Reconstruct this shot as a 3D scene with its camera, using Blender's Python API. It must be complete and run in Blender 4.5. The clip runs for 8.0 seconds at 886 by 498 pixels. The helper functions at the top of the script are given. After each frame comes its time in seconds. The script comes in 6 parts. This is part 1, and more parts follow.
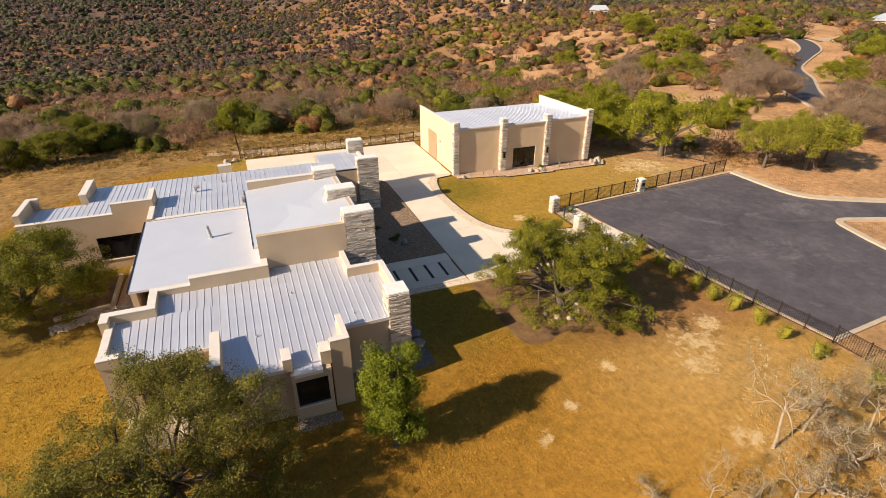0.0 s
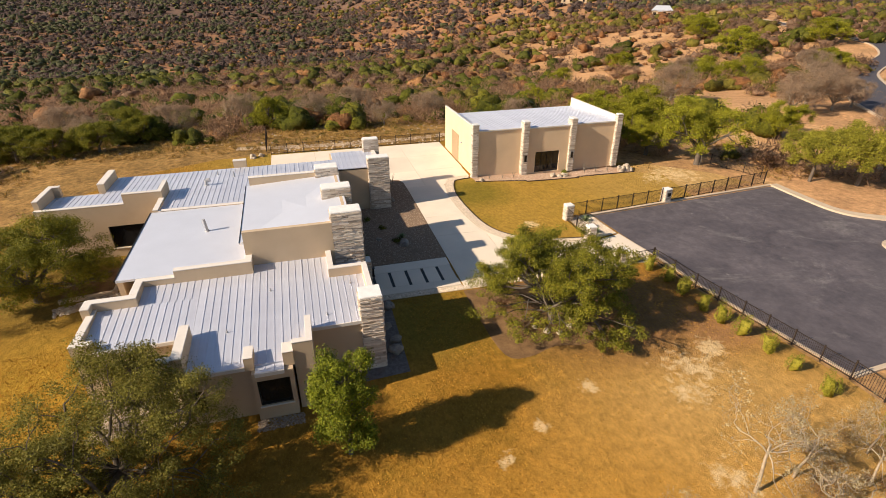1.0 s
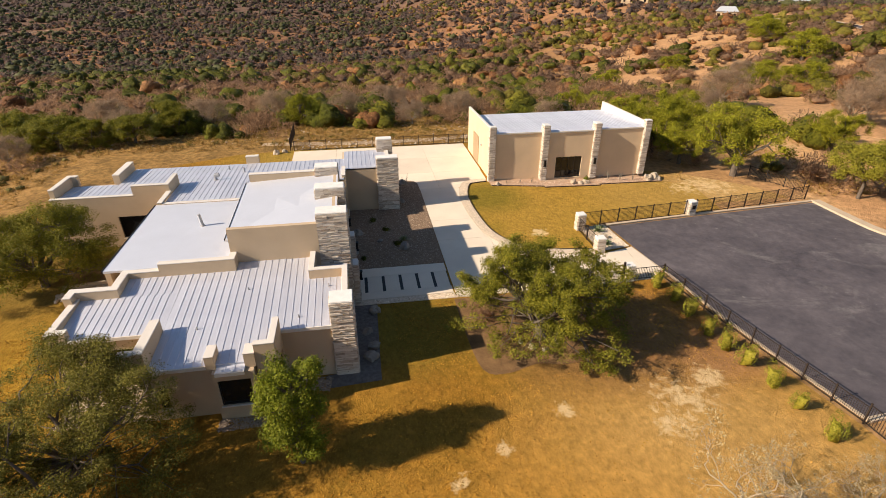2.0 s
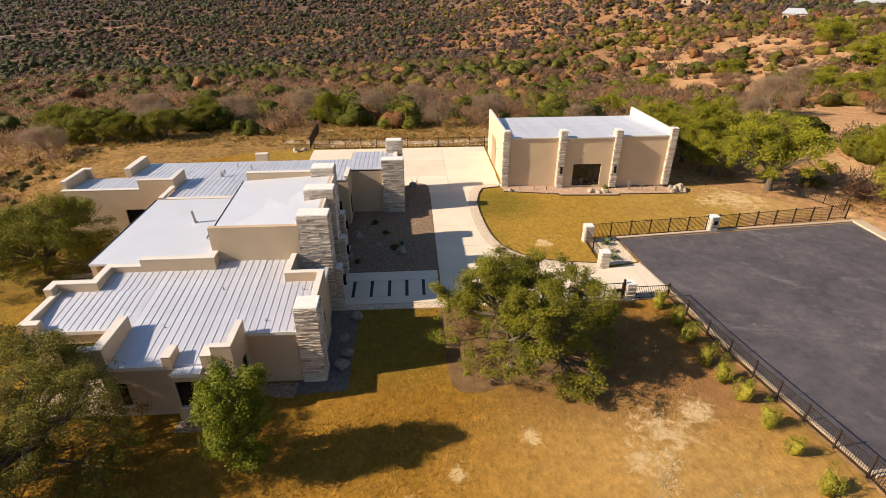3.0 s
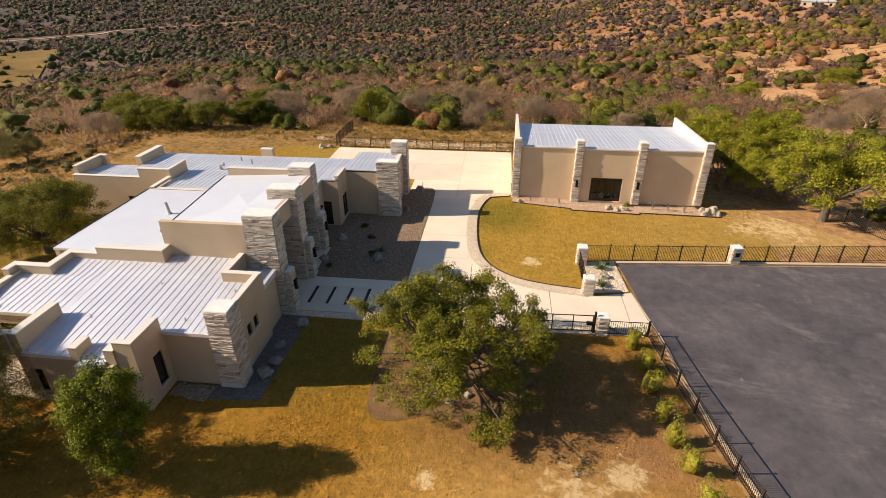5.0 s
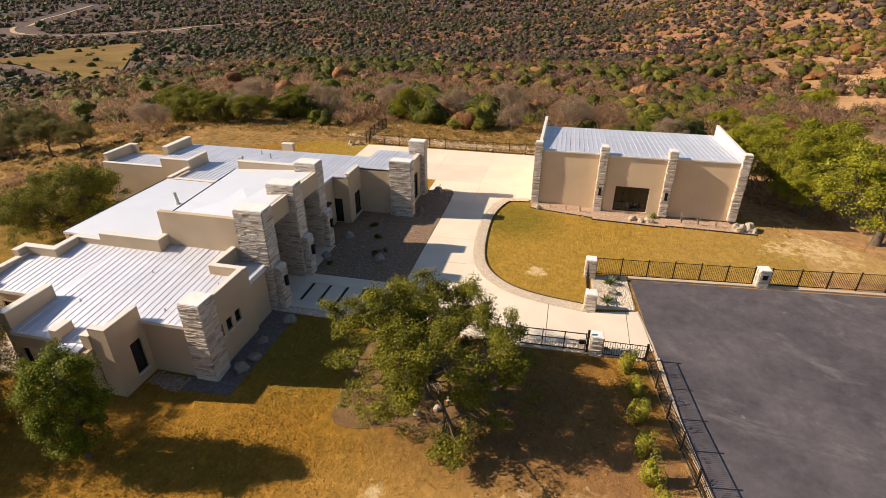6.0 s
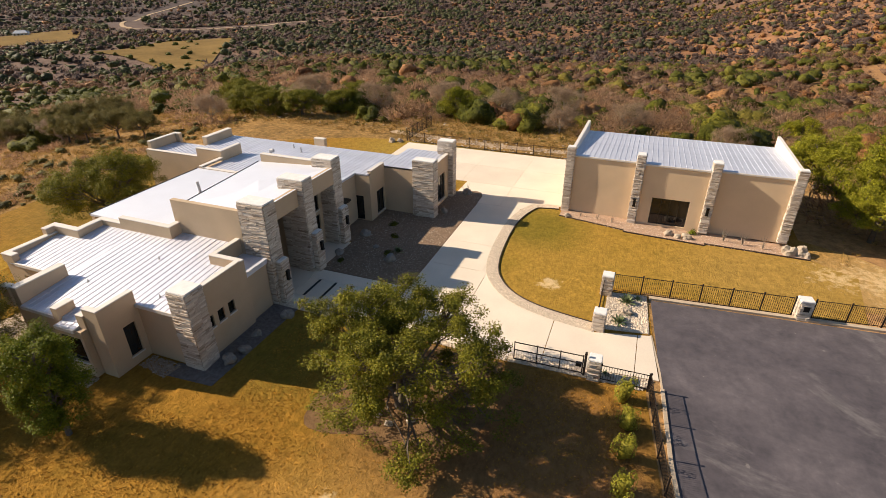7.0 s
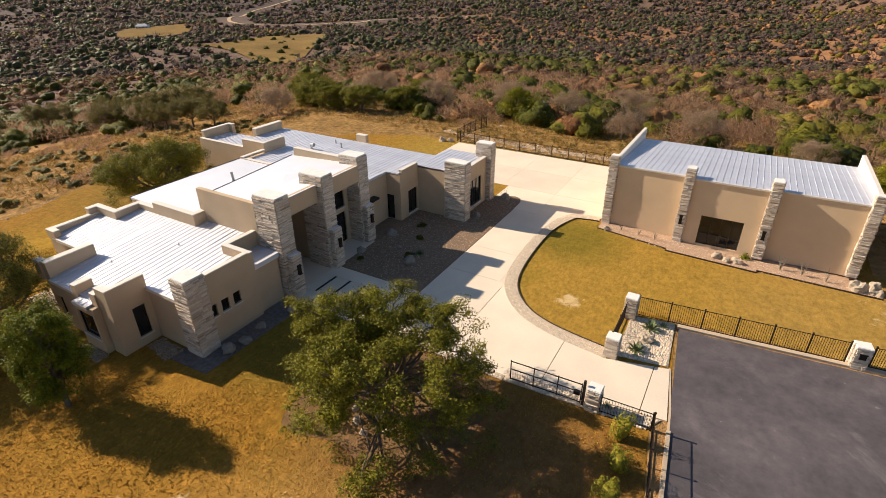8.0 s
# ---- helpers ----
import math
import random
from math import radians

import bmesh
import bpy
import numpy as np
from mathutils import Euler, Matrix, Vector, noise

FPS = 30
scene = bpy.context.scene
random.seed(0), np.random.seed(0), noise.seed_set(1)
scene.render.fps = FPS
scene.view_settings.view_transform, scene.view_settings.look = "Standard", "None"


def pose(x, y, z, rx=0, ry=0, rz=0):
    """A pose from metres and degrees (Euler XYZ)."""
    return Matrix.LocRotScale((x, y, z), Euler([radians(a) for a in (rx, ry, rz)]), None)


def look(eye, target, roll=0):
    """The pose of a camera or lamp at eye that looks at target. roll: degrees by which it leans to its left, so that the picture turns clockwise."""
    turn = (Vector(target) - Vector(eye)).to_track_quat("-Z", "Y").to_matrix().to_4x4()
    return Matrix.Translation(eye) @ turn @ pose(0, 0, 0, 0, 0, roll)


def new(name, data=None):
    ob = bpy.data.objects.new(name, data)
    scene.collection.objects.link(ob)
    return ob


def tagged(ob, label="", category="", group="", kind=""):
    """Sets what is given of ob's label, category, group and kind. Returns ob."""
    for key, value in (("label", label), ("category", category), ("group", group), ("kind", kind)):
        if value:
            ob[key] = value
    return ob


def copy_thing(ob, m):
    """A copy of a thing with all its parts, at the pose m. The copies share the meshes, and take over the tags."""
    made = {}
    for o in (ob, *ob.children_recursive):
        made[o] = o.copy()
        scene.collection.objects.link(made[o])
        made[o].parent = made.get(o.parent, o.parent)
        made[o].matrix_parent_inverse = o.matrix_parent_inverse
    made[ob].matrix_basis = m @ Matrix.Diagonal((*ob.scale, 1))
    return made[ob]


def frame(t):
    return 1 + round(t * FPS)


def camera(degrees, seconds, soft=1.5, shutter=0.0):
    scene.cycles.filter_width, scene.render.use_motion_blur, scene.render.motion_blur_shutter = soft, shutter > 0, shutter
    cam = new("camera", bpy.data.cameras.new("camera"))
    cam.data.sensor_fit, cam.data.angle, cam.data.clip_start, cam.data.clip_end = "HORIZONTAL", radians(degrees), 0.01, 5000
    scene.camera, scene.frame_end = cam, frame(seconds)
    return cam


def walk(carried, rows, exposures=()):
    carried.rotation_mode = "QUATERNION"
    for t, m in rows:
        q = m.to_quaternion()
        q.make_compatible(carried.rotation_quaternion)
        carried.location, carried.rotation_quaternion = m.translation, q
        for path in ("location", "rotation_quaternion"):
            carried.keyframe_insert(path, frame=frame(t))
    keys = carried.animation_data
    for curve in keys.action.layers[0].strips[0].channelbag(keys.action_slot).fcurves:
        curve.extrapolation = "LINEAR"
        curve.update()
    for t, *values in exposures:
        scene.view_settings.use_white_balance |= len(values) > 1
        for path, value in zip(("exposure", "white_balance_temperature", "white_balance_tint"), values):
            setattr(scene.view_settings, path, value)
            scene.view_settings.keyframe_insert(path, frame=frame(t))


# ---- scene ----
cam = camera(80.1, 8.0, soft=0.82)
PATH = [
    (0, (-0.021, -1.126, 19.639), (0.626, 0.52, 18.705), -0.0),
    (0.5, (1.98, -1.36, 19.594), (2.539, 0.318, 18.658), -0.1),
    (1, (3.974, -1.5, 19.535), (4.438, 0.206, 18.6), -0.1),
    (1.5, (5.935, -1.442, 19.486), (6.311, 0.285, 18.55), -0.1),
    (3, (11.777, -0.397, 19.358), (11.891, 1.367, 18.421), -0.1),
    (3.5, (13.729, 0.086, 19.314), (13.774, 1.853, 18.378), -0.1),
    (4, (15.679, 0.665, 19.252), (15.661, 2.432, 18.316), -0.1),
    (5.5, (21.291, 2.873, 18.978), (20.996, 4.614, 18.04), -0.1),
    (6, (23.033, 3.79, 18.86), (22.635, 5.51, 17.921), -0.1),
    (6.5, (24.743, 4.842, 18.733), (24.229, 6.53, 17.793), -0.2),
    (7, (26.35, 6.033, 18.629), (25.716, 7.679, 17.687), -0.2),
    (7.5, (27.866, 7.342, 18.563), (27.105, 8.933, 17.618), -0.3),
    (8, (29.251, 8.798, 18.454), (28.364, 10.321, 17.509), -0.3),
]
walk(cam, [(t, look(eye, target, roll)) for t, eye, target, roll in PATH])

# ---- world, sun, exposure ----
SUN_TO = Vector((-0.8381, -0.1231, 0.5315))
world = bpy.data.worlds.new("world")
scene.world = world
world.use_nodes = True
wn = world.node_tree
wn.nodes.clear()
sky = wn.nodes.new("ShaderNodeTexSky")
sky.sky_type = "NISHITA"
sky.sun_disc = False
sky.sun_elevation = radians(32.2)
sky.sun_rotation = radians(261.6)
sky.air_density, sky.dust_density, sky.ozone_density = 1.0, 0.6, 1.6
bgn = wn.nodes.new("ShaderNodeBackground")
bgn.inputs["Strength"].default_value = 0.066
wout = wn.nodes.new("ShaderNodeOutputWorld")
wn.links.new(sky.outputs[0], bgn.inputs[0])
wn.links.new(bgn.outputs[0], wout.inputs[0])
sun_data = bpy.data.lights.new("sun", "SUN")
sun_data.energy, sun_data.angle, sun_data.color = 5.0, radians(0.55), (1.0, 0.836, 0.65)
sun = new("sun", sun_data)
sun.matrix_world = look((0, 0, 60), Vector((0, 0, 60)) - SUN_TO)
scene.view_settings.exposure = 0.65


# ---- materials ----
def nodes_of(name):
    m = bpy.data.materials.new(name)
    m.use_nodes = True
    nt = m.node_tree
    bs = nt.nodes["Principled BSDF"]
    return m, nt, bs


def coords(nt, scale, kind="Object"):
    tc = nt.nodes.new("ShaderNodeTexCoord")
    mp = nt.nodes.new("ShaderNodeMapping")
    mp.inputs["Scale"].default_value = (scale, scale, scale) if isinstance(scale, (int, float)) else scale
    nt.links.new(tc.outputs[kind], mp.inputs[0])
    return mp.outputs[0]


def noise_node(nt, vec, scale, detail=4.0, rough=0.55, distortion=0.0):
    n = nt.nodes.new("ShaderNodeTexNoise")
    n.inputs["Scale"].default_value = scale
    n.inputs["Detail"].default_value = detail
    n.inputs["Roughness"].default_value = rough
    n.inputs["Distortion"].default_value = distortion
    nt.links.new(vec, n.inputs["Vector"])
    return n.outputs["Fac"]


def ramp(nt, fac, stops):
    r = nt.nodes.new("ShaderNodeValToRGB")
    els = r.color_ramp.elements
    while len(els) < len(stops):
        els.new(0.5)
    for e, (p, c) in zip(els, stops):
        e.position = p
        e.color = (*c, 1) if len(c) == 3 else c
    nt.links.new(fac, r.inputs[0])
    return r.outputs[0]


def mix(nt, fac, a, b, mode="MIX"):
    m = nt.nodes.new("ShaderNodeMix")
    m.data_type, m.blend_type = "RGBA", mode
    for sock, v in ((m.inputs[0], fac), (m.inputs[6], a), (m.inputs[7], b)):
        if isinstance(v, (int, float)):
            sock.default_value = v
        elif isinstance(v, tuple):
            sock.default_value = (*v, 1)
        else:
            nt.links.new(v, sock)
    return m.outputs[2]


def bump(nt, bs, fac, strength, dist=0.02):
    b = nt.nodes.new("ShaderNodeBump")
    b.inputs["Strength"].default_value = strength
    b.inputs["Distance"].default_value = dist
    nt.links.new(fac, b.inputs["Height"])
    nt.links.new(b.outputs[0], bs.inputs["Normal"])


def plain(name, col, rough=0.6, metal=0.0, var=0.15, scale=3.0, fine=40.0, bumps=0.2, dist=0.01, spec=0.5, island=0.0, objrand=0.0):
    """A surface of one base colour with broad stains, fine grain and a little relief."""
    m, nt, bs = nodes_of(name)
    v = coords(nt, 1.0)
    lo = tuple(c * (1 - var) for c in col)
    hi = tuple(min(1, c * (1 + var)) for c in col)
    c = ramp(nt, noise_node(nt, v, scale, 5), [(0.3, lo), (0.7, hi)])
    f = noise_node(nt, v, fine, 3)
    c = mix(nt, 0.35, c, ramp(nt, f, [(0.3, lo), (0.7, hi)]))
    if island:
        g = nt.nodes.new("ShaderNodeNewGeometry")
        c = mix(nt, 1.0, c, ramp(nt, g.outputs["Random Per Island"], [(0, (1 - island,) * 3), (1, (1 + island,) * 3)]), "MULTIPLY")
    if objrand:
        o = nt.nodes.new("ShaderNodeObjectInfo")
        c = mix(nt, 1.0, c, ramp(nt, o.outputs["Random"], [(0, (1 - objrand,) * 3), (1, (1 + objrand,) * 3)]), "MULTIPLY")
    nt.links.new(c, bs.inputs["Base Color"])
    bs.inputs["Roughness"].default_value = rough
    bs.inputs["Metallic"].default_value = metal
    bs.inputs["Specular IOR Level"].default_value = spec
    if bumps:
        bump(nt, bs, f, bumps, dist)
    return m


def leafy(name, stops, rough=0.55, trans=0.25, relief=0.0, fine=3.2):
    """Foliage: one tint for each leaf cluster, a little light through it."""
    m, nt, bs = nodes_of(name)
    g = nt.nodes.new("ShaderNodeNewGeometry")
    v = coords(nt, 1.0)
    c = ramp(nt, g.outputs["Random Per Island"], stops)
    n = noise_node(nt, v, 0.9, 2)
    c = mix(nt, 1.0, c, ramp(nt, n, [(0.3, (0.72, 0.72, 0.72)), (0.7, (1.25, 1.22, 1.1))]), "MULTIPLY")
    f = noise_node(nt, v, fine, 5, 0.75)
    c = mix(nt, 1.0, c, ramp(nt, f, [(0.32, (0.5, 0.5, 0.5)), (0.68, (1.4, 1.38, 1.3))]), "MULTIPLY")
    if relief:
        bump(nt, bs, f, 1.0, relief)
    nt.links.new(c, bs.inputs["Base Color"])
    bs.inputs["Roughness"].default_value = rough
    bs.inputs["Specular IOR Level"].default_value = 0.12
    tr = nt.nodes.new("ShaderNodeBsdfTranslucent")
    nt.links.new(c, tr.inputs["Color"])
    ms = nt.nodes.new("ShaderNodeMixShader")
    ms.inputs[0].default_value = trans
    out = nt.nodes["Material Output"]
    nt.links.new(bs.outputs[0], ms.inputs[1])
    nt.links.new(tr.outputs[0], ms.inputs[2])
    nt.links.new(ms.outputs[0], out.inputs[0])
    return m


def stone_material(name, stops, objrand=False, course=1.0):
    m, nt, bs = nodes_of(name)
    v = coords(nt, (1, 1, course))
    if objrand:
        src = nt.nodes.new("ShaderNodeObjectInfo").outputs["Random"]
    else:
        src = nt.nodes.new("ShaderNodeNewGeometry").outputs["Random Per Island"]
    c = ramp(nt, src, stops)
    n = noise_node(nt, v, 5, 6, 0.65)
    c = mix(nt, 1.0, c, ramp(nt, n, [(0.3, (0.8, 0.78, 0.76)), (0.7, (1.12, 1.11, 1.1))]), "MULTIPLY")
    nt.links.new(c, bs.inputs["Base Color"])
    bs.inputs["Roughness"].default_value = 0.85
    bump(nt, bs, noise_node(nt, v, 12, 5, 0.7), 0.4, 0.02)
    return m


def ground_material():
    m, nt, bs = nodes_of("dry_ground")
    v = coords(nt, 1.0)
    big = noise_node(nt, v, 0.018, 6, 0.6)
    mid = noise_node(nt, v, 0.16, 6, 0.65)
    small = noise_node(nt, v, 1.6, 6, 0.7)
    grain = noise_node(nt, v, 9.0, 4, 0.7)
    c = ramp(nt, mid, [(0.3, (0.16, 0.095, 0.062)), (0.45, (0.245, 0.135, 0.078)), (0.58, (0.34, 0.178, 0.09)), (0.74, (0.2, 0.124, 0.074))])
    c2 = ramp(nt, big, [(0.35, (0.8, 0.76, 0.78)), (0.65, (1.2, 1.15, 1.0))])
    c = mix(nt, 1.0, c, c2, "MULTIPLY")
    c = mix(nt, 0.6, c, mix(nt, 1.0, c, ramp(nt, small, [(0.3, (0.55, 0.55, 0.5)), (0.7, (1.45, 1.4, 1.3))]), "MULTIPLY"))
    grass = ramp(nt, noise_node(nt, v, 0.3, 6, 0.7), [(0.28, (0.125, 0.088, 0.03)), (0.42, (0.235, 0.145, 0.046)), (0.58, (0.35, 0.21, 0.07)), (0.72, (0.175, 0.135, 0.042))])
    grass = mix(nt, 1.0, grass, mix(nt, 1.0, grass, ramp(nt, small, [(0.32, (0.42, 0.43, 0.42)), (0.66, (1.5, 1.48, 1.4))]), "MULTIPLY"))
    d = nt.nodes.new("ShaderNodeVectorMath")
    d.operation = "DISTANCE"
    d.inputs[1].default_value = (70, 70, 0)
    nt.links.new(v, d.inputs[0])
    q = nt.nodes.new("ShaderNodeMapRange")
    q.inputs["From Min"].default_value, q.inputs["From Max"].default_value = 60, 330
    q.inputs["To Min"].default_value, q.inputs["To Max"].default_value = 0.9, 0.0
    nt.links.new(d.outputs["Value"], q.inputs["Value"])
    c = mix(nt, q.outputs[0], c, grass)
    sep = nt.nodes.new("ShaderNodeSeparateXYZ")
    nt.links.new(v, sep.inputs[0])
    ridge = nt.nodes.new("ShaderNodeMapRange")
    ridge.inputs["From Min"].default_value, ridge.inputs["From Max"].default_value = 5, 42
    ridge.inputs["To Min"].default_value, ridge.inputs["To Max"].default_value = 0.0, 0.9
    slant = nt.nodes.new("ShaderNodeMath")
    slant.operation = "MULTIPLY_ADD"
    slant.inputs[1].default_value = -0.35
    nt.links.new(sep.outputs[1], slant.inputs[0])
    nt.links.new(sep.outputs[0], slant.inputs[2])
    nt.links.new(slant.outputs[0], ridge.inputs["Value"])
    clay = ramp(nt, noise_node(nt, v, 0.09, 7, 0.7), [(0.3, (0.33, 0.21, 0.11)), (0.44, (0.49, 0.275, 0.14)), (0.56, (0.6, 0.345, 0.175)), (0.72, (0.62, 0.425, 0.22))])
    clay = mix(nt, 0.9, clay, mix(nt, 1.0, clay, ramp(nt, small, [(0.3, (0.6, 0.6, 0.58)), (0.7, (1.3, 1.3, 1.25))]), "MULTIPLY"))
    near = nt.nodes.new("ShaderNodeMapRange")
    near.inputs["From Min"].default_value, near.inputs["From Max"].default_value = 120, 420
    near.inputs["To Min"].default_value, near.inputs["To Max"].default_value = 1.0, 0.25
    nt.links.new(d.outputs["Value"], near.inputs["Value"])
    both = nt.nodes.new("ShaderNodeMath")
    both.operation = "MULTIPLY"
    nt.links.new(near.outputs[0], both.inputs[0])
    nt.links.new(ridge.outputs[0], both.inputs[1])
    c = mix(nt, both.outputs[0], c, clay)
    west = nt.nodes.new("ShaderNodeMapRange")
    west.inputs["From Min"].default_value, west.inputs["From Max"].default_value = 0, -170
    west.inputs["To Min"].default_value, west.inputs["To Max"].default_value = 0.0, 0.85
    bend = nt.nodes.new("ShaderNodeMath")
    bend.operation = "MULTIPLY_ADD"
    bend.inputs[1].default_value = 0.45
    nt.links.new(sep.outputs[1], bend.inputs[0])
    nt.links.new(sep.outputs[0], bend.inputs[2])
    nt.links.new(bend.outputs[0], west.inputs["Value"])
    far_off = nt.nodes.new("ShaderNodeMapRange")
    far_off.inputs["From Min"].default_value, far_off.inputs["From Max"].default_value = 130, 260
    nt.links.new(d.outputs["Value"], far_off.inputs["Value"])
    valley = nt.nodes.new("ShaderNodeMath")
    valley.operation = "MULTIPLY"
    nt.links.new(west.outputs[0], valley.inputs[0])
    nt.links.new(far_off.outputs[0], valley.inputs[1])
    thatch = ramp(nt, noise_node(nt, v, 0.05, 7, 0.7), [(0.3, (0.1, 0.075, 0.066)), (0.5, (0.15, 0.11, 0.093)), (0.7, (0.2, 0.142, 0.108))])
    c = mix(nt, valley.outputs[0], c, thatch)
    # far ground: dark woods cover, cooled a little with haze in the colour
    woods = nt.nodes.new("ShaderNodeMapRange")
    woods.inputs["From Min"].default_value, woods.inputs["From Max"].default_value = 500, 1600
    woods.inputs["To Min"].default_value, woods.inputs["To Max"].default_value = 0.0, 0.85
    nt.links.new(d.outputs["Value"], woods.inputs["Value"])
    hazed_woods = ramp(nt, noise_node(nt, v, 0.006, 7, 0.7), [(0.35, (0.055, 0.05, 0.052)), (0.5, (0.08, 0.068, 0.066)), (0.65, (0.115, 0.09, 0.08))])
    hazed_woods = mix(nt, 0.7, hazed_woods, mix(nt, 1.0, hazed_woods, ramp(nt, noise_node(nt, v, 0.07, 5, 0.7), [(0.35, (0.55, 0.57, 0.6)), (0.65, (1.35, 1.3, 1.25))]), "MULTIPLY"))
    c = mix(nt, woods.outputs[0], c, hazed_woods)
    pale = ramp(nt, noise_node(nt, v, 0.45, 7, 0.75), [(0.60, (0, 0, 0)), (0.70, (0.6, 0.6, 0.6))])
    c = mix(nt, pale, c, (0.42, 0.28, 0.15))
    nt.links.new(c, bs.inputs["Base Color"])
    bs.inputs["Roughness"].default_value = 0.95
    bs.inputs["Specular IOR Level"].default_value = 0.1
    bump(nt, bs, mix(nt, 0.5, small, grain), 0.9, 0.2)
    return m


def lawn_material(name, a, b, c3, pale_at, bare=(), dry=(), blotch=0.65, mottle=0.9):
    """Dry grass. bare: round places (x, y, radius) where the pale soil shows through."""
    m, nt, bs = nodes_of(name)
    v = coords(nt, 1.0)
    broad = noise_node(nt, v, 0.22, 5, 0.6)
    mid = noise_node(nt, v, 1.5, 7, 0.7)
    fine = noise_node(nt, coords(nt, (1, 0.55, 1)), 4.5, 5, 0.75)
    blade = noise_node(nt, v, 30.0, 3, 0.7)
    c = ramp(nt, broad, [(0.28, a), (0.5, b), (0.72, c3)])
    c = mix(nt, blotch, c, mix(nt, 1.0, c, ramp(nt, mid, [(0.3, (0.58, 0.62, 0.5)), (0.7, (1.36, 1.32, 1.28))]), "MULTIPLY"))
    c = mix(nt, mottle, c, mix(nt, 1.0, c, ramp(nt, fine, [(0.3, (0.62, 0.64, 0.56)), (0.7, (1.32, 1.3, 1.25))]), "MULTIPLY"))
    for x, y, r, col in dry:
        d = nt.nodes.new("ShaderNodeVectorMath")
        d.operation = "DISTANCE"
        d.inputs[1].default_value = (x, y, 0)
        nt.links.new(v, d.inputs[0])
        q = nt.nodes.new("ShaderNodeMapRange")
        q.inputs["From Min"].default_value, q.inputs["From Max"].default_value = r * 0.4, r
        q.inputs["To Min"].default_value, q.inputs["To Max"].default_value = 0.8, 0.0
        nt.links.new(d.outputs["Value"], q.inputs["Value"])
        c = mix(nt, q.outputs[0], c, mix(nt, 1.0, col, ramp(nt, mix(nt, 0.5, mid, fine), [(0.3, (0.55, 0.55, 0.5)), (0.7, (1.35, 1.32, 1.28))]), "MULTIPLY"))
    soil = noise_node(nt, v, 0.8, 7, 0.75, 0.4)
    pale = ramp(nt, soil, [(pale_at, (0, 0, 0)), (pale_at + 0.06, (1, 1, 1))])
    c = mix(nt, pale, c, (0.5, 0.36, 0.19))
    for x, y, r in bare:
        d = nt.nodes.new("ShaderNodeVectorMath")
        d.operation = "DISTANCE"
        d.inputs[1].default_value = (x, y, 0)
        nt.links.new(v, d.inputs[0])
        q = nt.nodes.new("ShaderNodeMapRange")
        q.inputs["From Min"].default_value, q.inputs["From Max"].default_value = 0.0, r
        q.inputs["To Min"].default_value, q.inputs["To Max"].default_value = 0.26 if r > 1.8 else 0.34, -0.14
        nt.links.new(d.outputs["Value"], q.inputs["Value"])
        w = nt.nodes.new("ShaderNodeMath")
        w.operation = "ADD"
        nt.links.new(q.outputs[0], w.inputs[0])
        nt.links.new(noise_node(nt, v, 1.7, 7, 0.7, 0.5), w.inputs[1])
        c = mix(nt, ramp(nt, w.outputs[0], [(0.6, (0, 0, 0)), (0.76, (0.85, 0.85, 0.85))]), c, (0.78, 0.575, 0.31))
    nt.links.new(c, bs.inputs["Base Color"])
    bs.inputs["Roughness"].default_value = 0.95
    bs.inputs["Specular IOR Level"].default_value = 0.1
    bump(nt, bs, mix(nt, 0.4, mix(nt, 0.5, mid, fine), blade), 1.0, 0.2)
    return m


def asphalt_material():
    m, nt, bs = nodes_of("asphalt")
    v = coords(nt, 1.0)
    c = ramp(nt, noise_node(nt, v, 0.22, 6, 0.6, 0.8), [(0.3, (0.062, 0.054, 0.062)), (0.7, (0.115, 0.1, 0.108))])
    sw = noise_node(nt, coords(nt, (0.3, 0.45, 1)), 0.5, 8, 0.72, 0.9)
    c = mix(nt, ramp(nt, sw, [(0.55, (0, 0, 0)), (0.75, (0.7, 0.7, 0.7))]), c, (0.23, 0.21, 0.205))
    c = mix(nt, 0.8, c, mix(nt, 1.0, c, ramp(nt, noise_node(nt, v, 1.3, 8, 0.75), [(0.32, (0.62, 0.62, 0.63)), (0.68, (1.35, 1.32, 1.28))]), "MULTIPLY"))
    spot = noise_node(nt, v, 2.6, 3, 0.5)
    c = mix(nt, ramp(nt, spot, [(0.73, (0, 0, 0)), (0.76, (0.7, 0.7, 0.7))]), c, (0.2, 0.18, 0.17))
    nt.links.new(c, bs.inputs["Base Color"])
    bs.inputs["Roughness"].default_value = 0.8
    bump(nt, bs, noise_node(nt, v, 60, 3), 0.4, 0.01)
    return m


def metal_roof_material():
    m, nt, bs = nodes_of("pale_metal_roof")
    v = coords(nt, 1.0)
    c = ramp(nt, noise_node(nt, v, 0.7, 5), [(0.3, (0.65, 0.665, 0.73)), (0.7, (0.725, 0.74, 0.805))])
    o = nt.nodes.new("ShaderNodeObjectInfo")
    c = mix(nt, 1.0, c, ramp(nt, o.outputs["Random"], [(0, (0.94, 0.94, 0.95)), (1, (1.03, 1.03, 1.03))]), "MULTIPLY")
    st = noise_node(nt, coords(nt, (6, 0.4, 1)), 1.2, 5, 0.6)
    c = mix(nt, 0.25, c, mix(nt, 1.0, c, ramp(nt, st, [(0.35, (0.75, 0.75, 0.76)), (0.6, (1, 1, 1))]), "MULTIPLY"))
    nt.links.new(c, bs.inputs["Base Color"])
    bs.inputs["Roughness"].default_value = 0.6
    bs.inputs["Metallic"].default_value = 0.6
    bump(nt, bs, noise_node(nt, v, 3, 2), 0.12, 0.02)
    return m


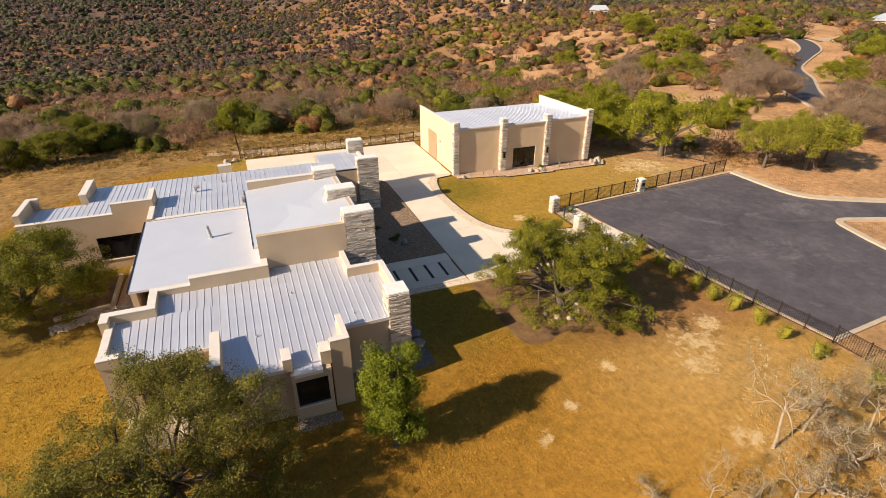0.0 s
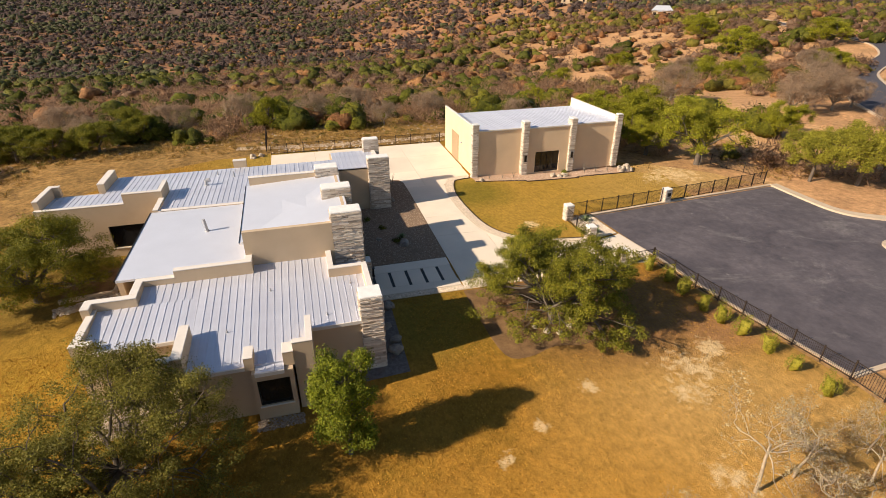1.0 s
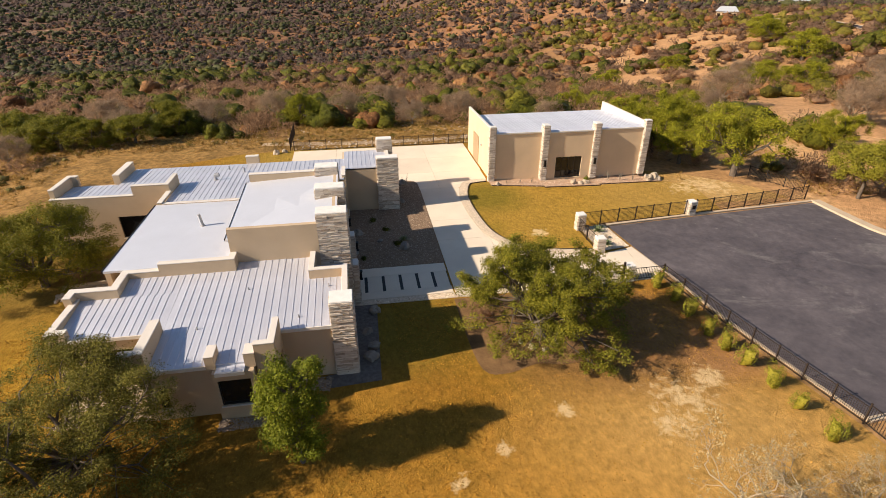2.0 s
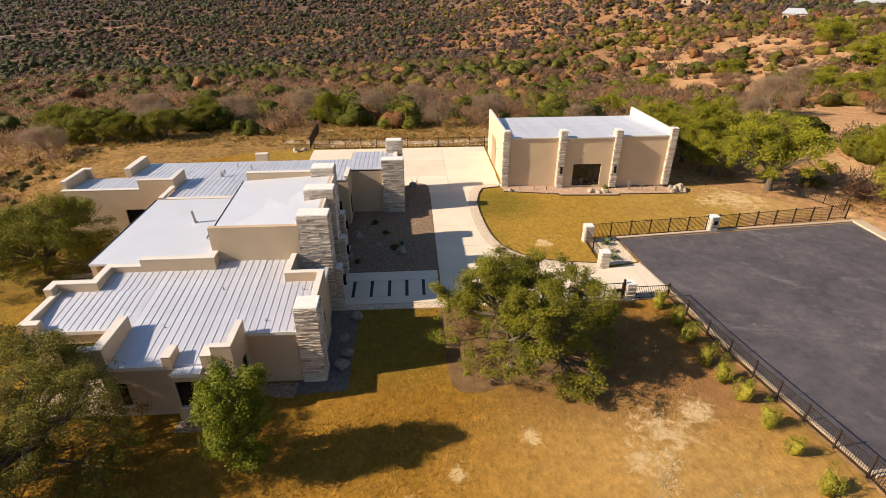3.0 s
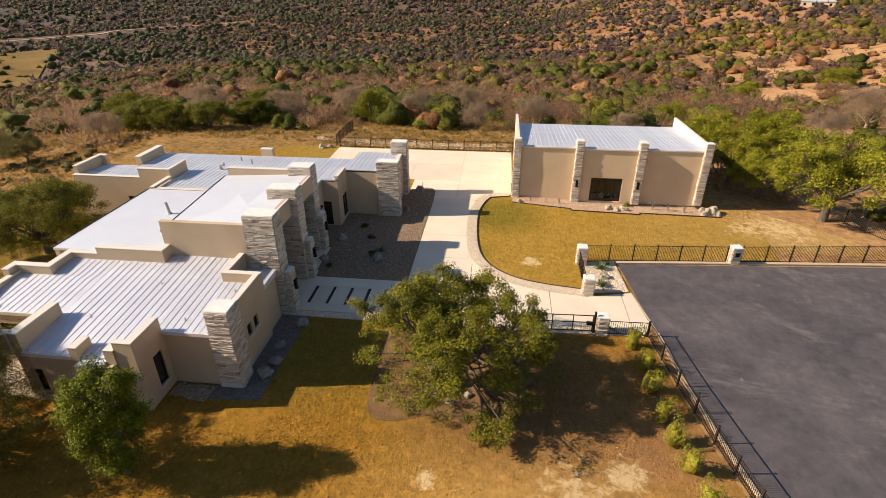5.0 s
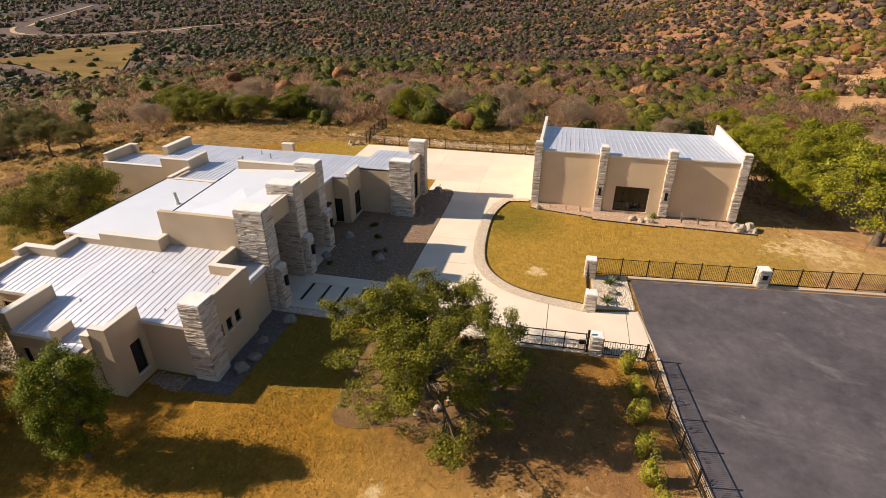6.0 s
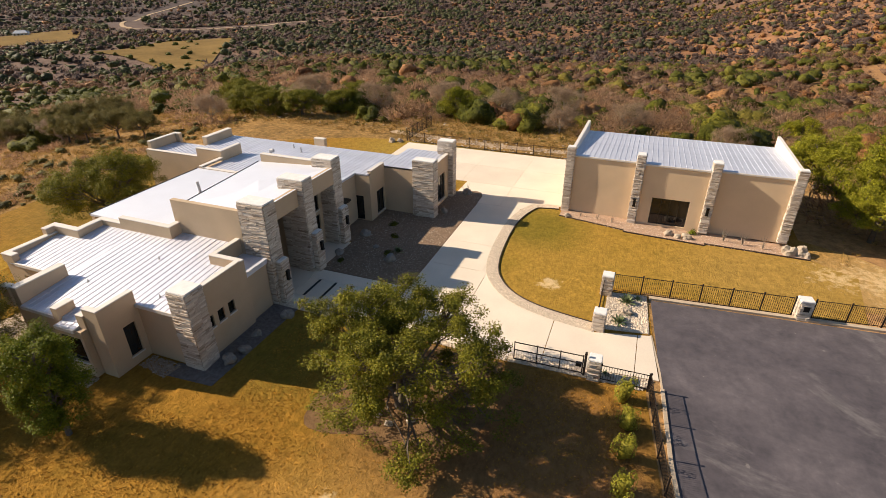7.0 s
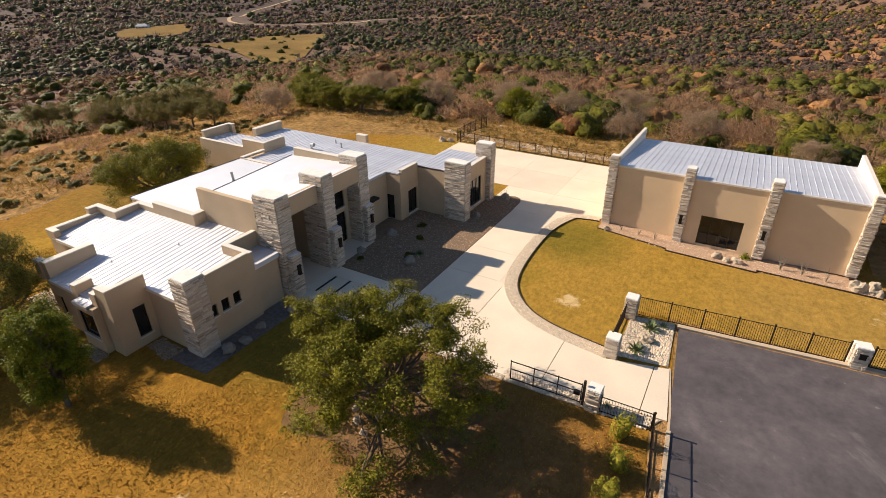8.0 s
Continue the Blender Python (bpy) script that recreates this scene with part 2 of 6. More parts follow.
def glass_material():
    m, nt, bs = nodes_of("dark_window_glass")
    v = coords(nt, 1.0)
    nt.links.new(ramp(nt, noise_node(nt, v, 0.6, 2), [(0.3, (0.008, 0.008, 0.009)), (0.7, (0.02, 0.02, 0.021))]), bs.inputs["Base Color"])
    bs.inputs["Roughness"].default_value = 0.05
    bs.inputs["Specular IOR Level"].default_value = 0.5
    return m


M_STUCCO = plain("tan_stucco", (0.51, 0.39, 0.265), 0.9, var=0.10, scale=0.6, fine=55, bumps=0.35, dist=0.01, spec=0.2)
M_STUCCO_ANNEX = plain("beige_stucco", (0.67, 0.505, 0.33), 0.9, var=0.09, scale=0.5, fine=55, bumps=0.35, dist=0.01, spec=0.2)
M_COPING = plain("pale_coping", (0.66, 0.61, 0.55), 0.75, var=0.08, scale=1.5, fine=30, bumps=0.2)
M_MEMBRANE = plain("white_roof_membrane", (0.73, 0.75, 0.81), 0.6, 0.55, var=0.05, scale=0.5, fine=12, bumps=0.1, dist=0.01)
M_ROOF = metal_roof_material()
M_CAP = plain("limestone_cap", (0.72, 0.695, 0.66), 0.85, var=0.12, scale=2.5, fine=30, bumps=0.4)
STONE_STOPS = [(0.0, (0.3, 0.235, 0.175)), (0.2, (0.64, 0.56, 0.47)), (0.4, (0.41, 0.335, 0.26)), (0.6, (0.74, 0.67, 0.58)), (0.8, (0.53, 0.45, 0.37)), (1.0, (0.68, 0.61, 0.52))]
M_STONE = stone_material("ledge_stone", STONE_STOPS, course=5.0)
M_STONE_PIECE = stone_material("ledge_stone_piece", STONE_STOPS, True)
M_MORTAR = plain("mortar", (0.14, 0.112, 0.085), 0.95, var=0.2)
M_GLASS = glass_material()
M_BRONZE = plain("dark_bronze", (0.03, 0.026, 0.022), 0.45, 0.6, var=0.2, bumps=0.05)
M_IRON = plain("black_iron", (0.036, 0.025, 0.018), 0.75, 0.0, var=0.3, bumps=0.05, spec=0.2)
M_CONCRETE = plain("pale_concrete", (0.7, 0.6, 0.475), 0.85, var=0.10, scale=0.35, fine=14, bumps=0.25, objrand=0.06)
M_KERB = plain("kerb_concrete", (0.5, 0.395, 0.28), 0.9, var=0.14, scale=1.2, fine=20, bumps=0.4)
M_ASPHALT = asphalt_material()
M_GROUND = ground_material()
M_LAWN = lawn_material("golden_lawn", (0.26, 0.145, 0.021), (0.37, 0.19, 0.031), (0.31, 0.176, 0.027), 0.71, ((23.4, 17.0, 3.6), (22.0, 15.2, 2.4), (25.6, 18.2, 1.8), (43.5, 45.5, 6.5), (17.1, 17.0, 1.1), (20.3, 10.2, 2.2), (13.5, 15.2, 0.9), (11.1, 13.7, 0.9)), ((23.5, 11.5, 12.5, (0.62, 0.375, 0.125)), (13, 6, 12.0, (0.54, 0.285, 0.052)), (19.6, 23.2, 6.4, (0.19, 0.11, 0.05)), (10.6, 25.0, 5.2, (0.24, 0.185, 0.03)), (24.2, 22.6, 7.0, (0.3, 0.155, 0.068)), (28.0, 20.0, 3.2, (0.36, 0.19, 0.09)), (-15, 38, 14.0, (0.24, 0.165, 0.035)), (-12.5, 22, 9.0, (0.44, 0.27, 0.035)), (4, 59, 14.0, (0.38, 0.26, 0.05)), (45, 45, 9.0, (0.58, 0.38, 0.16))))
M_TURF = lawn_material("watered_turf", (0.33, 0.213, 0.034), (0.44, 0.262, 0.05), (0.37, 0.225, 0.04), 0.80, ((22.2, 36.5, 1.5), (40.5, 45.0, 4.0)), ((19.5, 45, 5.0, (0.2, 0.16, 0.02)), (37, 43, 9.0, (0.46, 0.29, 0.075))), 0.42, 0.85)
M_GRAVEL = plain("warm_gravel", (0.24, 0.165, 0.11), 0.95, var=0.35, scale=6, fine=30, bumps=1.0, dist=0.05, spec=0.2)
M_ROCK = stone_material("river_rock", [(0, (0.24, 0.165, 0.11)), (0.4, (0.4, 0.29, 0.2)), (0.7, (0.3, 0.23, 0.165)), (1, (0.52, 0.42, 0.31))])
M_PALE_ROCK = stone_material("pale_river_rock", [(0, (0.5, 0.405, 0.3)), (0.4, (0.7, 0.585, 0.45)), (0.7, (0.6, 0.495, 0.38)), (1, (0.8, 0.7, 0.56))])
M_PALE_GRAVEL = plain("pale_gravel", (0.6, 0.495, 0.375), 0.95, var=0.3, scale=6, fine=30, bumps=1.0, dist=0.05, spec=0.2)
M_BOULDER = stone_material("limestone_boulder", [(0, (0.36, 0.29, 0.22)), (1, (0.5, 0.42, 0.32))])
M_GREY_BOULDER = stone_material("grey_boulder", [(0, (0.2, 0.175, 0.15)), (1, (0.3, 0.26, 0.22))])
M_STEEL_EDGE = plain("rusty_edging", (0.05, 0.03, 0.02), 0.8, var=0.3)
M_BLACKSTONE = plain("black_pebble_strip", (0.02, 0.02, 0.022), 0.7, var=0.5, fine=60, bumps=0.8)
M_LICHEN = plain("lichen_twigs", (0.36, 0.285, 0.2), 0.95, var=0.35, scale=4, fine=25, bumps=0.6, dist=0.02, spec=0.1)
M_LICHEN_TUFT = leafy("pale_lichen_tufts", [(0, (0.352, 0.284, 0.168)), (0.5, (0.458, 0.378, 0.235)), (1, (0.546, 0.464, 0.302))], trans=0.4)
M_BARK = plain("oak_bark", (0.13, 0.105, 0.082), 0.95, var=0.35, scale=5, fine=30, bumps=0.9, dist=0.03, spec=0.1)
M_PALE_BARK = plain("pale_lichen_bark", (0.30, 0.25, 0.19), 0.95, var=0.35, scale=4, fine=25, bumps=0.9, dist=0.03, spec=0.1)
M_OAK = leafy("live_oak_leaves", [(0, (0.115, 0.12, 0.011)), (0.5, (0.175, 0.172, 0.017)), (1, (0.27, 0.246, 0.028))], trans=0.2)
# lighter copy of the live oak leaves, the sunlit tone is in the colour
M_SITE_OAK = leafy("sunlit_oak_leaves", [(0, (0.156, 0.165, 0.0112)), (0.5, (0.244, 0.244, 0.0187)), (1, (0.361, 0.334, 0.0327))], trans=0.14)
M_YELLOW_OAK = leafy("yellowish_oak_leaves", [(0, (0.167, 0.162, 0.0176)), (0.5, (0.251, 0.236, 0.028)), (1, (0.343, 0.312, 0.048))], trans=0.2)
M_OAK_GREY = leafy("grey_oak_leaves", [(0, (0.12, 0.105, 0.03)), (0.5, (0.2, 0.172, 0.05)), (1, (0.3, 0.25, 0.09))], relief=0.2, fine=5.0)
M_OLIVE = leafy("olive_oak_leaves", [(0, (0.13, 0.122, 0.022)), (0.5, (0.19, 0.176, 0.034)), (1, (0.27, 0.24, 0.055))], trans=0.35)
M_BRIGHT = leafy("bright_green_leaves", [(0, (0.1, 0.128, 0.009)), (0.5, (0.15, 0.178, 0.013)), (1, (0.225, 0.235, 0.02))], trans=0.2)
M_YELLOW = leafy("yellow_green_leaves", [(0, (0.16, 0.167, 0.0162)), (0.5, (0.264, 0.255, 0.027)), (1, (0.36, 0.317, 0.045))])
M_JUNIPER = leafy("juniper_green", [(0, (0.065, 0.0728, 0.0088)), (0.5, (0.114, 0.12, 0.0132)), (1, (0.195, 0.185, 0.022))], trans=0.15, relief=0.5, fine=2.4)
M_BRUSH = leafy("bare_grey_brush", [(0, (0.273, 0.167, 0.108)), (0.5, (0.386, 0.242, 0.162)), (1, (0.498, 0.328, 0.222))], trans=0.5, relief=0.45, fine=2.8)
M_RUST = leafy("rust_brown_leaves", [(0, (0.203, 0.091, 0.042)), (0.5, (0.297, 0.143, 0.0624)), (1, (0.405, 0.215, 0.096))], trans=0.15, relief=0.4, fine=2.8)
M_SCRUB = leafy("olive_scrub_leaves", [(0, (0.092, 0.0825, 0.0145)), (0.5, (0.156, 0.136, 0.0241)), (1, (0.248, 0.207, 0.0442))], trans=0.2, relief=0.4, fine=2.6)
M_DARKBED = plain("dark_rock_mulch", (0.17, 0.145, 0.13), 0.95, var=0.4, scale=5, fine=25, bumps=1.0, dist=0.05, spec=0.2)
M_GALV = plain("galvanized_pipe", (0.34, 0.34, 0.35), 0.5, 0.0, var=0.1, bumps=0.05)
M_LITTER = plain("leaf_litter", (0.2, 0.118, 0.056), 0.95, var=0.5, scale=1.2, fine=18, bumps=1.0, dist=0.05, spec=0.1)
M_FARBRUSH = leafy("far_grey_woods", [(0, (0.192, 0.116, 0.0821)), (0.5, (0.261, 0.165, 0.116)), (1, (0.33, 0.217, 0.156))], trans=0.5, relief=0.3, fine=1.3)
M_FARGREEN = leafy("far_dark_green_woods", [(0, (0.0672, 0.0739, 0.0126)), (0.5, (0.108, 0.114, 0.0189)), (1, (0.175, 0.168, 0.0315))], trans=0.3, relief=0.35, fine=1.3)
# distant copies greyed and blued: haze put into the leaf colour
M_HAZEBRUSH = leafy("hazed_grey_woods", [(0, (0.121, 0.0896, 0.0853)), (1, (0.195, 0.142, 0.13))], trans=0.5, relief=0.25, fine=0.7)
M_HAZEGREEN = leafy("hazed_green_woods", [(0, (0.0685, 0.0783, 0.0393)), (1, (0.122, 0.125, 0.0546))], trans=0.3, relief=0.3, fine=0.7)
M_GREYTREE = leafy("bare_grey_twigs", [(0, (0.3, 0.215, 0.155)), (0.5, (0.37, 0.268, 0.195)), (1, (0.44, 0.325, 0.24))], trans=0.45)
M_PINK_GRAVEL = plain("pinkish_gravel", (0.46, 0.31, 0.21), 0.95, var=0.3, scale=6, fine=30, bumps=0.8, dist=0.04, spec=0.2)
M_PINK_ROCK = stone_material("pinkish_stones", [(0, (0.36, 0.24, 0.165)), (0.5, (0.54, 0.39, 0.28)), (1, (0.68, 0.54, 0.41))])
M_DRYGRASS = leafy("dry_grass", [(0, (0.224, 0.138, 0.0378)), (0.5, (0.361, 0.224, 0.0672)), (1, (0.473, 0.327, 0.126))], trans=0.3)
M_TUFT = leafy("golden_lawn_tufts", [(0, (0.332, 0.175, 0.0216)), (0.5, (0.433, 0.227, 0.03)), (1, (0.553, 0.302, 0.051))], trans=0.08)
M_TURF_TUFT = leafy("golden_green_tufts", [(0, (0.31, 0.215, 0.03)), (0.5, (0.42, 0.265, 0.045)), (1, (0.54, 0.33, 0.08))], trans=0.1)
M_AGAVE = leafy("blue_green_agave", [(0, (0.2, 0.26, 0.12)), (1, (0.32, 0.37, 0.2))], trans=0.3)
M_FARROOF = plain("far_metal_roof", (0.42, 0.44, 0.48), 0.5, var=0.1)
M_FARROAD = plain("road_asphalt", (0.062, 0.056, 0.066), 0.85, var=0.15)
M_DIRT = plain("pale_dirt_track", (0.46, 0.34, 0.22), 0.95, var=0.15, scale=0.1, fine=1.0, bumps=0.1, spec=0.05)
M_MEADOW = plain("pale_meadow", (0.2, 0.13, 0.045), 0.95, var=0.35, scale=0.03, fine=0.3, bumps=0.3, dist=0.5, spec=0.05)
M_SCONCE = plain("black_lantern", (0.015, 0.013, 0.012), 0.4, 0.5, var=0.2)
M_WHITE = plain("white_paint", (0.75, 0.73, 0.7), 0.5, var=0.04, bumps=0.0)
M_DOOR = plain("tan_steel_door", (0.34, 0.24, 0.14), 0.6, var=0.08, bumps=0.1)


# ---- mesh helpers ----
def box(bm, x0, x1, y0, y1, z0, z1, bevel=0.0):
    vs = [bm.verts.new(p) for p in ((x0, y0, z0), (x1, y0, z0), (x1, y1, z0), (x0, y1, z0), (x0, y0, z1), (x1, y0, z1), (x1, y1, z1), (x0, y1, z1))]
    fs = [bm.faces.new([vs[i] for i in f]) for f in ((3, 2, 1, 0), (4, 5, 6, 7), (0, 1, 5, 4), (1, 2, 6, 5), (2, 3, 7, 6), (3, 0, 4, 7))]
    if bevel:
        es = list({e for f in fs for e in f.edges})
        bmesh.ops.bevel(bm, geom=es, offset=bevel, segments=1, affect="EDGES")
    return vs


def part(name, bm, material, parent=None, label=""):
    me = bpy.data.meshes.new(name)
    bm.to_mesh(me)
    bm.free()
    me.materials.append(material)
    ob = new(name, me)
    if parent is not None:
        ob.parent = parent
    if label:
        ob["label"] = label
    return ob


def box_part(name, dims, material, parent=None, label="", bevel=0.02):
    bm = bmesh.new()
    box(bm, *dims, bevel=bevel)
    return part(name, bm, material, parent, label)


def fast_mesh(name, verts, faces, material, smooth=False):
    """A mesh from arrays: verts (n, 3), faces (m, k)."""
    verts = np.asarray(verts, dtype=np.float32)
    faces = np.asarray(faces, dtype=np.int32)
    k = faces.shape[1]
    me = bpy.data.meshes.new(name)
    me.vertices.add(len(verts))
    me.vertices.foreach_set("co", verts.ravel())
    me.loops.add(faces.size)
    me.loops.foreach_set("vertex_index", faces.ravel())
    me.polygons.add(len(faces))
    me.polygons.foreach_set("loop_start", np.arange(0, faces.size, k, dtype=np.int32))
    me.polygons.foreach_set("loop_total", np.full(len(faces), k, dtype=np.int32))
    me.polygons.foreach_set("use_smooth", np.broadcast_to(np.asarray(smooth, dtype=bool), len(faces)).copy())
    me.update(calc_edges=True)
    me.materials.append(material)
    return me


def thing(name, label, category, at=(0, 0, 0), group="", turn=0.0):
    ob = new(name)
    ob.empty_display_size = 0.3
    ob.matrix_basis = pose(*at, 0, 0, turn)
    return tagged(ob, label, category, group)


def smooth01(t):
    t = np.clip(t, 0, 1)
    return t * t * (3 - 2 * t)


def site(x):
    return -0.8 * np.clip((np.asarray(x, float) - 22) / 30, 0, 1)


def land(x, y):
    """Height of the ground: a level site, a valley to the north and west, a ridge to the east."""
    x, y = np.asarray(x, float), np.asarray(y, float)
    d = np.hypot(np.maximum(0, y - 66), np.maximum(0, -20 - x))
    d = d * d / (d + 8 + 1e-6)
    fall = 62 * np.tanh(0.17 * d / 62) * (1 - 0.9 * smooth01((x - 50) / 220))
    far = smooth01(d / 160)
    wave = 3.2 * np.sin(x / 47 + 0.7 * np.sin(y / 83)) * np.cos(y / 61 + 0.4) + 6 * np.sin(x / 190 + y / 260) * np.sin(y / 150 - x / 400)
    rise = 26 * smooth01((np.hypot(x, y) - 1500) / 2500)
    return site(x) - fall + far * wave + rise


def slab(name, pts, low, high, material, parent=None, label="", bevel=0.0):
    """A flat piece of ground cover over the polygon pts, from low to high above the site."""
    bm = bmesh.new()
    bm.faces.new([bm.verts.new((x, y, 0)) for x, y in pts])
    bmesh.ops.recalc_face_normals(bm, faces=bm.faces)
    if bm.faces[:][0].normal.z < 0:
        bmesh.ops.reverse_faces(bm, faces=bm.faces)
    for cut in (22, 52):
        bmesh.ops.bisect_plane(bm, geom=bm.verts[:] + bm.edges[:] + bm.faces[:], plane_co=(cut, 0, 0), plane_no=(1, 0, 0))
    top = bm.faces[:]
    ext = bmesh.ops.extrude_face_region(bm, geom=top)
    up = [e for e in ext["geom"] if isinstance(e, bmesh.types.BMVert)]
    upset = set(up)
    for v in bm.verts:
        v.co.z = float(site(v.co.x)) + (high if v in upset else low)
    bmesh.ops.recalc_face_normals(bm, faces=bm.faces)
    return part(name, bm, material, parent, label)


def structure(ob, label, category):
    return tagged(ob, label, category, kind="structure")


# ---- ground ----
def axis_steps(lo_near, hi_near, step, reach):
    a = list(np.arange(lo_near, hi_near + 0.01, step))
    out, s = [], step
    v = hi_near
    while v < reach:
        s *= 1.06
        v += s
        out.append(v)
    out2, s, v = [], step, lo_near
    while v > -reach:
        s *= 1.06
        v -= s
        out2.append(v)
    return np.array(out2[::-1] + a + out)


gx, gy = axis_steps(-60, 120, 2.0, 4600), axis_steps(-20, 200, 2.0, 4600)
GX, GY = np.meshgrid(gx, gy)
GZ = land(GX, GY)
nx, ny = len(gx), len(gy)
idx = np.arange(nx * ny).reshape(ny, nx)
gf = np.stack([idx[:-1, :-1], idx[:-1, 1:], idx[1:, 1:], idx[1:, :-1]], -1).reshape(-1, 4)
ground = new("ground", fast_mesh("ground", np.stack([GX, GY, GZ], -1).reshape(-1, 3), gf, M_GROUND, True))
structure(ground, "dry reddish scrubland soil with pale rocky patches", "ground")


# ---- paving and planting beds ----
lawn = slab("lawn", [(-22.8, -20), (32.3, -20), (31.75, 3), (31.05, 14), (29.8, 20.5), (28.65, 28.2), (29.2, 30.2), (28.4, 37.0), (27, 40), (50, 41.5), (48, 45), (43, 49.0), (39.2, 50.6), (39.2, 61.5), (21.2, 62.9), (0, 63.2), (-6, 62.6), (-13, 59.4), (-19, 53), (-22.5, 45), (-24.2, 36), (-24.0, 31), (-22.6, 27), (-22.7, 20)], -0.25, 0.012, M_LAWN)
structure(lawn, "dry golden lawn grass with worn pale patches", "lawn")
TURF = [(26.0, 33.2), (25.2, 32.9), (22.0, 33.4), (19.9, 34.65), (18.5, 36.7), (17.9, 40.0), (17.8, 45.05), (18.55, 48.3), (19.4, 48.9), (20.6, 49.0), (21.4, 47.4), (26.2, 46.75), (26.2, 46.45), (32.2, 46.45), (32.2, 46.75), (39.6, 47.0), (42, 45.5), (41, 39.4), (37, 38.8), (26.0, 37.6)]
turf = slab("turf", TURF, -0.2, 0.03, M_TURF)
structure(turf, "olive and gold mown turf beside the driveway", "lawn")

drive = thing("driveway", "pale sunlit concrete driveway cast in jointed panels", "driveway")
tagged(drive, kind="structure")


def panel(pts, h=0.05):
    return slab("concrete_panel", pts, -0.2, h, M_CONCRETE, drive)


J = 0.009
for y0, y1 in ((36.4, 40.2), (40.2, 44.0), (44.0, 47.8)):
    panel([(13.62, y0 + J), (17.5, y0 + J), (17.5, y1 - J), (13.62, y1 - J)])
panel([(13.62, 28.22), (17.9, 28.22), (17.9, 36.2), (17.7, 36.38), (13.62, 36.38)])
panel([(17.94, 28.22), (21.9, 28.22), (21.92, 28.6), (23.25, 28.71), (23.25, 32.95), (21.9, 33.2), (19.8, 34.3), (17.94, 36.2)])
panel([(23.29, 28.71), (25.6, 28.9), (28.0, 29.16), (28.0, 32.88), (25.64, 32.2), (25.6, 32.6), (23.29, 32.94)])
panel([(28.04, 29.17), (29.25, 29.3), (28.75, 33.1), (28.04, 32.89)])
for x0, x1 in ((0.2, 5.2), (5.2, 10.4), (10.4, 15.6), (15.6, 21.0)):
    for y0, y1 in ((47.8, 52.6), (52.6, 57.6), (57.6, 62.6)):
        if x1 < 10.5 and y0 < 49:
            continue
        if x0 < 5.3 and y0 < 52:
            continue
        a = max(x0, 11.0) if y0 < 50 else x0
        b = min(x1, 20.9)
        if y0 < 50 and x0 > 15:
            panel([(a + J, y0 + J), (18.0, y0 + J), (18.3, 48.6), (19.3, 49.25), (20.8, 49.5), (20.8, y1 - J), (a + J, y1 - J)])
        else:
            panel([(a + J, y0 + J), (b - J, y0 + J), (b - J, y1 - J), (a + J, y1 - J)])
panel([(17.2, 35.6), (18.3, 35.7), (19.0, 35.1), (18.1, 36.7), (17.7, 38.4), (17.3, 38.4)], 0.044)
kerb_line = [(25.6, 32.62), (22.05, 33.15), (19.8, 34.35), (18.25, 36.55), (17.62, 40.0), (17.52, 45.05), (18.35, 48.45), (19.4, 49.1), (20.6, 49.3)]


def smooth_line(pts, n=6):
    out = []
    P = [pts[0]] + list(pts) + [pts[-1]]
    for i in range(1, len(P) - 2):
        for k in range(n):
            t = k / n
            a, b, c, d = (np.array(q) for q in P[i - 1:i + 3])
            out.append(tuple(0.5 * ((2 * b) + (c - a) * t + (2 * a - 5 * b + 4 * c - d) * t * t + (3 * b - a - 3 * c + d) * t ** 3)))
    return out + [tuple(pts[-1])]


def ribbon(name, line, width, low, high, material, side=0.0, parent=None):
    """A strip along a line on the site, with its own thickness."""
    L = np.array(line, float)
    d = np.gradient(L, axis=0)
    d /= np.linalg.norm(d, axis=1)[:, None]
    nrm = np.stack([-d[:, 1], d[:, 0]], 1)
    a, b = L + nrm * (side - width / 2), L + nrm * (side + width / 2)
    n = len(L)
    V = []
    for q in (a, b):
        for h in (low, high):
            V.append(np.column_stack([q, site(q[:, 0]) + h]))
    V = np.concatenate(V)
    F = []
    for i in range(n - 1):
        j = i + 1
        F += [(n + i, n + j, 3 * n + j, 3 * n + i), (i, n + i, n + j, j)[::-1], (2 * n + i, 3 * n + i, 3 * n + j, 2 * n + j), (i, j, 2 * n + j, 2 * n + i)]
    F += [(0, 2 * n, 3 * n, n), (n - 1, 2 * n - 1, 4 * n - 1, 3 * n - 1)]
    ob = new(name, fast_mesh(name, V, F, material))
    if parent is not None:
        ob.parent = parent
    return ob


curve = smooth_line(kerb_line)
rock_strip = ribbon("rock_border", curve, 0.85, -0.1, 0.075, M_PALE_GRAVEL)
structure(rock_strip, "curved border of small pale river rock beside the turf", "gravel")
edge = ribbon("steel_edging", curve, 0.06, -0.1, 0.12, M_STEEL_EDGE, side=-0.45)
structure(edge, "thin dark steel edging along the turf", "edging")

walkway = thing("entry_walkway", "pale concrete walkway with square pavers set in dark pebbles", "walkway")
tagged(walkway, kind="structure")
slab("border_slab", [(6.9, 28.6), (13.5, 28.6), (13.5, 29.45), (6.9, 29.45)], -0.2, 0.06, M_CONCRETE, walkway)
slab("border_slab", [(6.9, 31.55), (13.5, 31.55), (13.5, 32.7), (6.9, 32.7)], -0.2, 0.06, M_CONCRETE, walkway)
slab("pebble_bed", [(6.9, 29.45), (13.5, 29.45), (13.5, 31.55), (6.9, 31.55)], -0.2, 0.02, M_BLACKSTONE, walkway, "dark pebble joints")
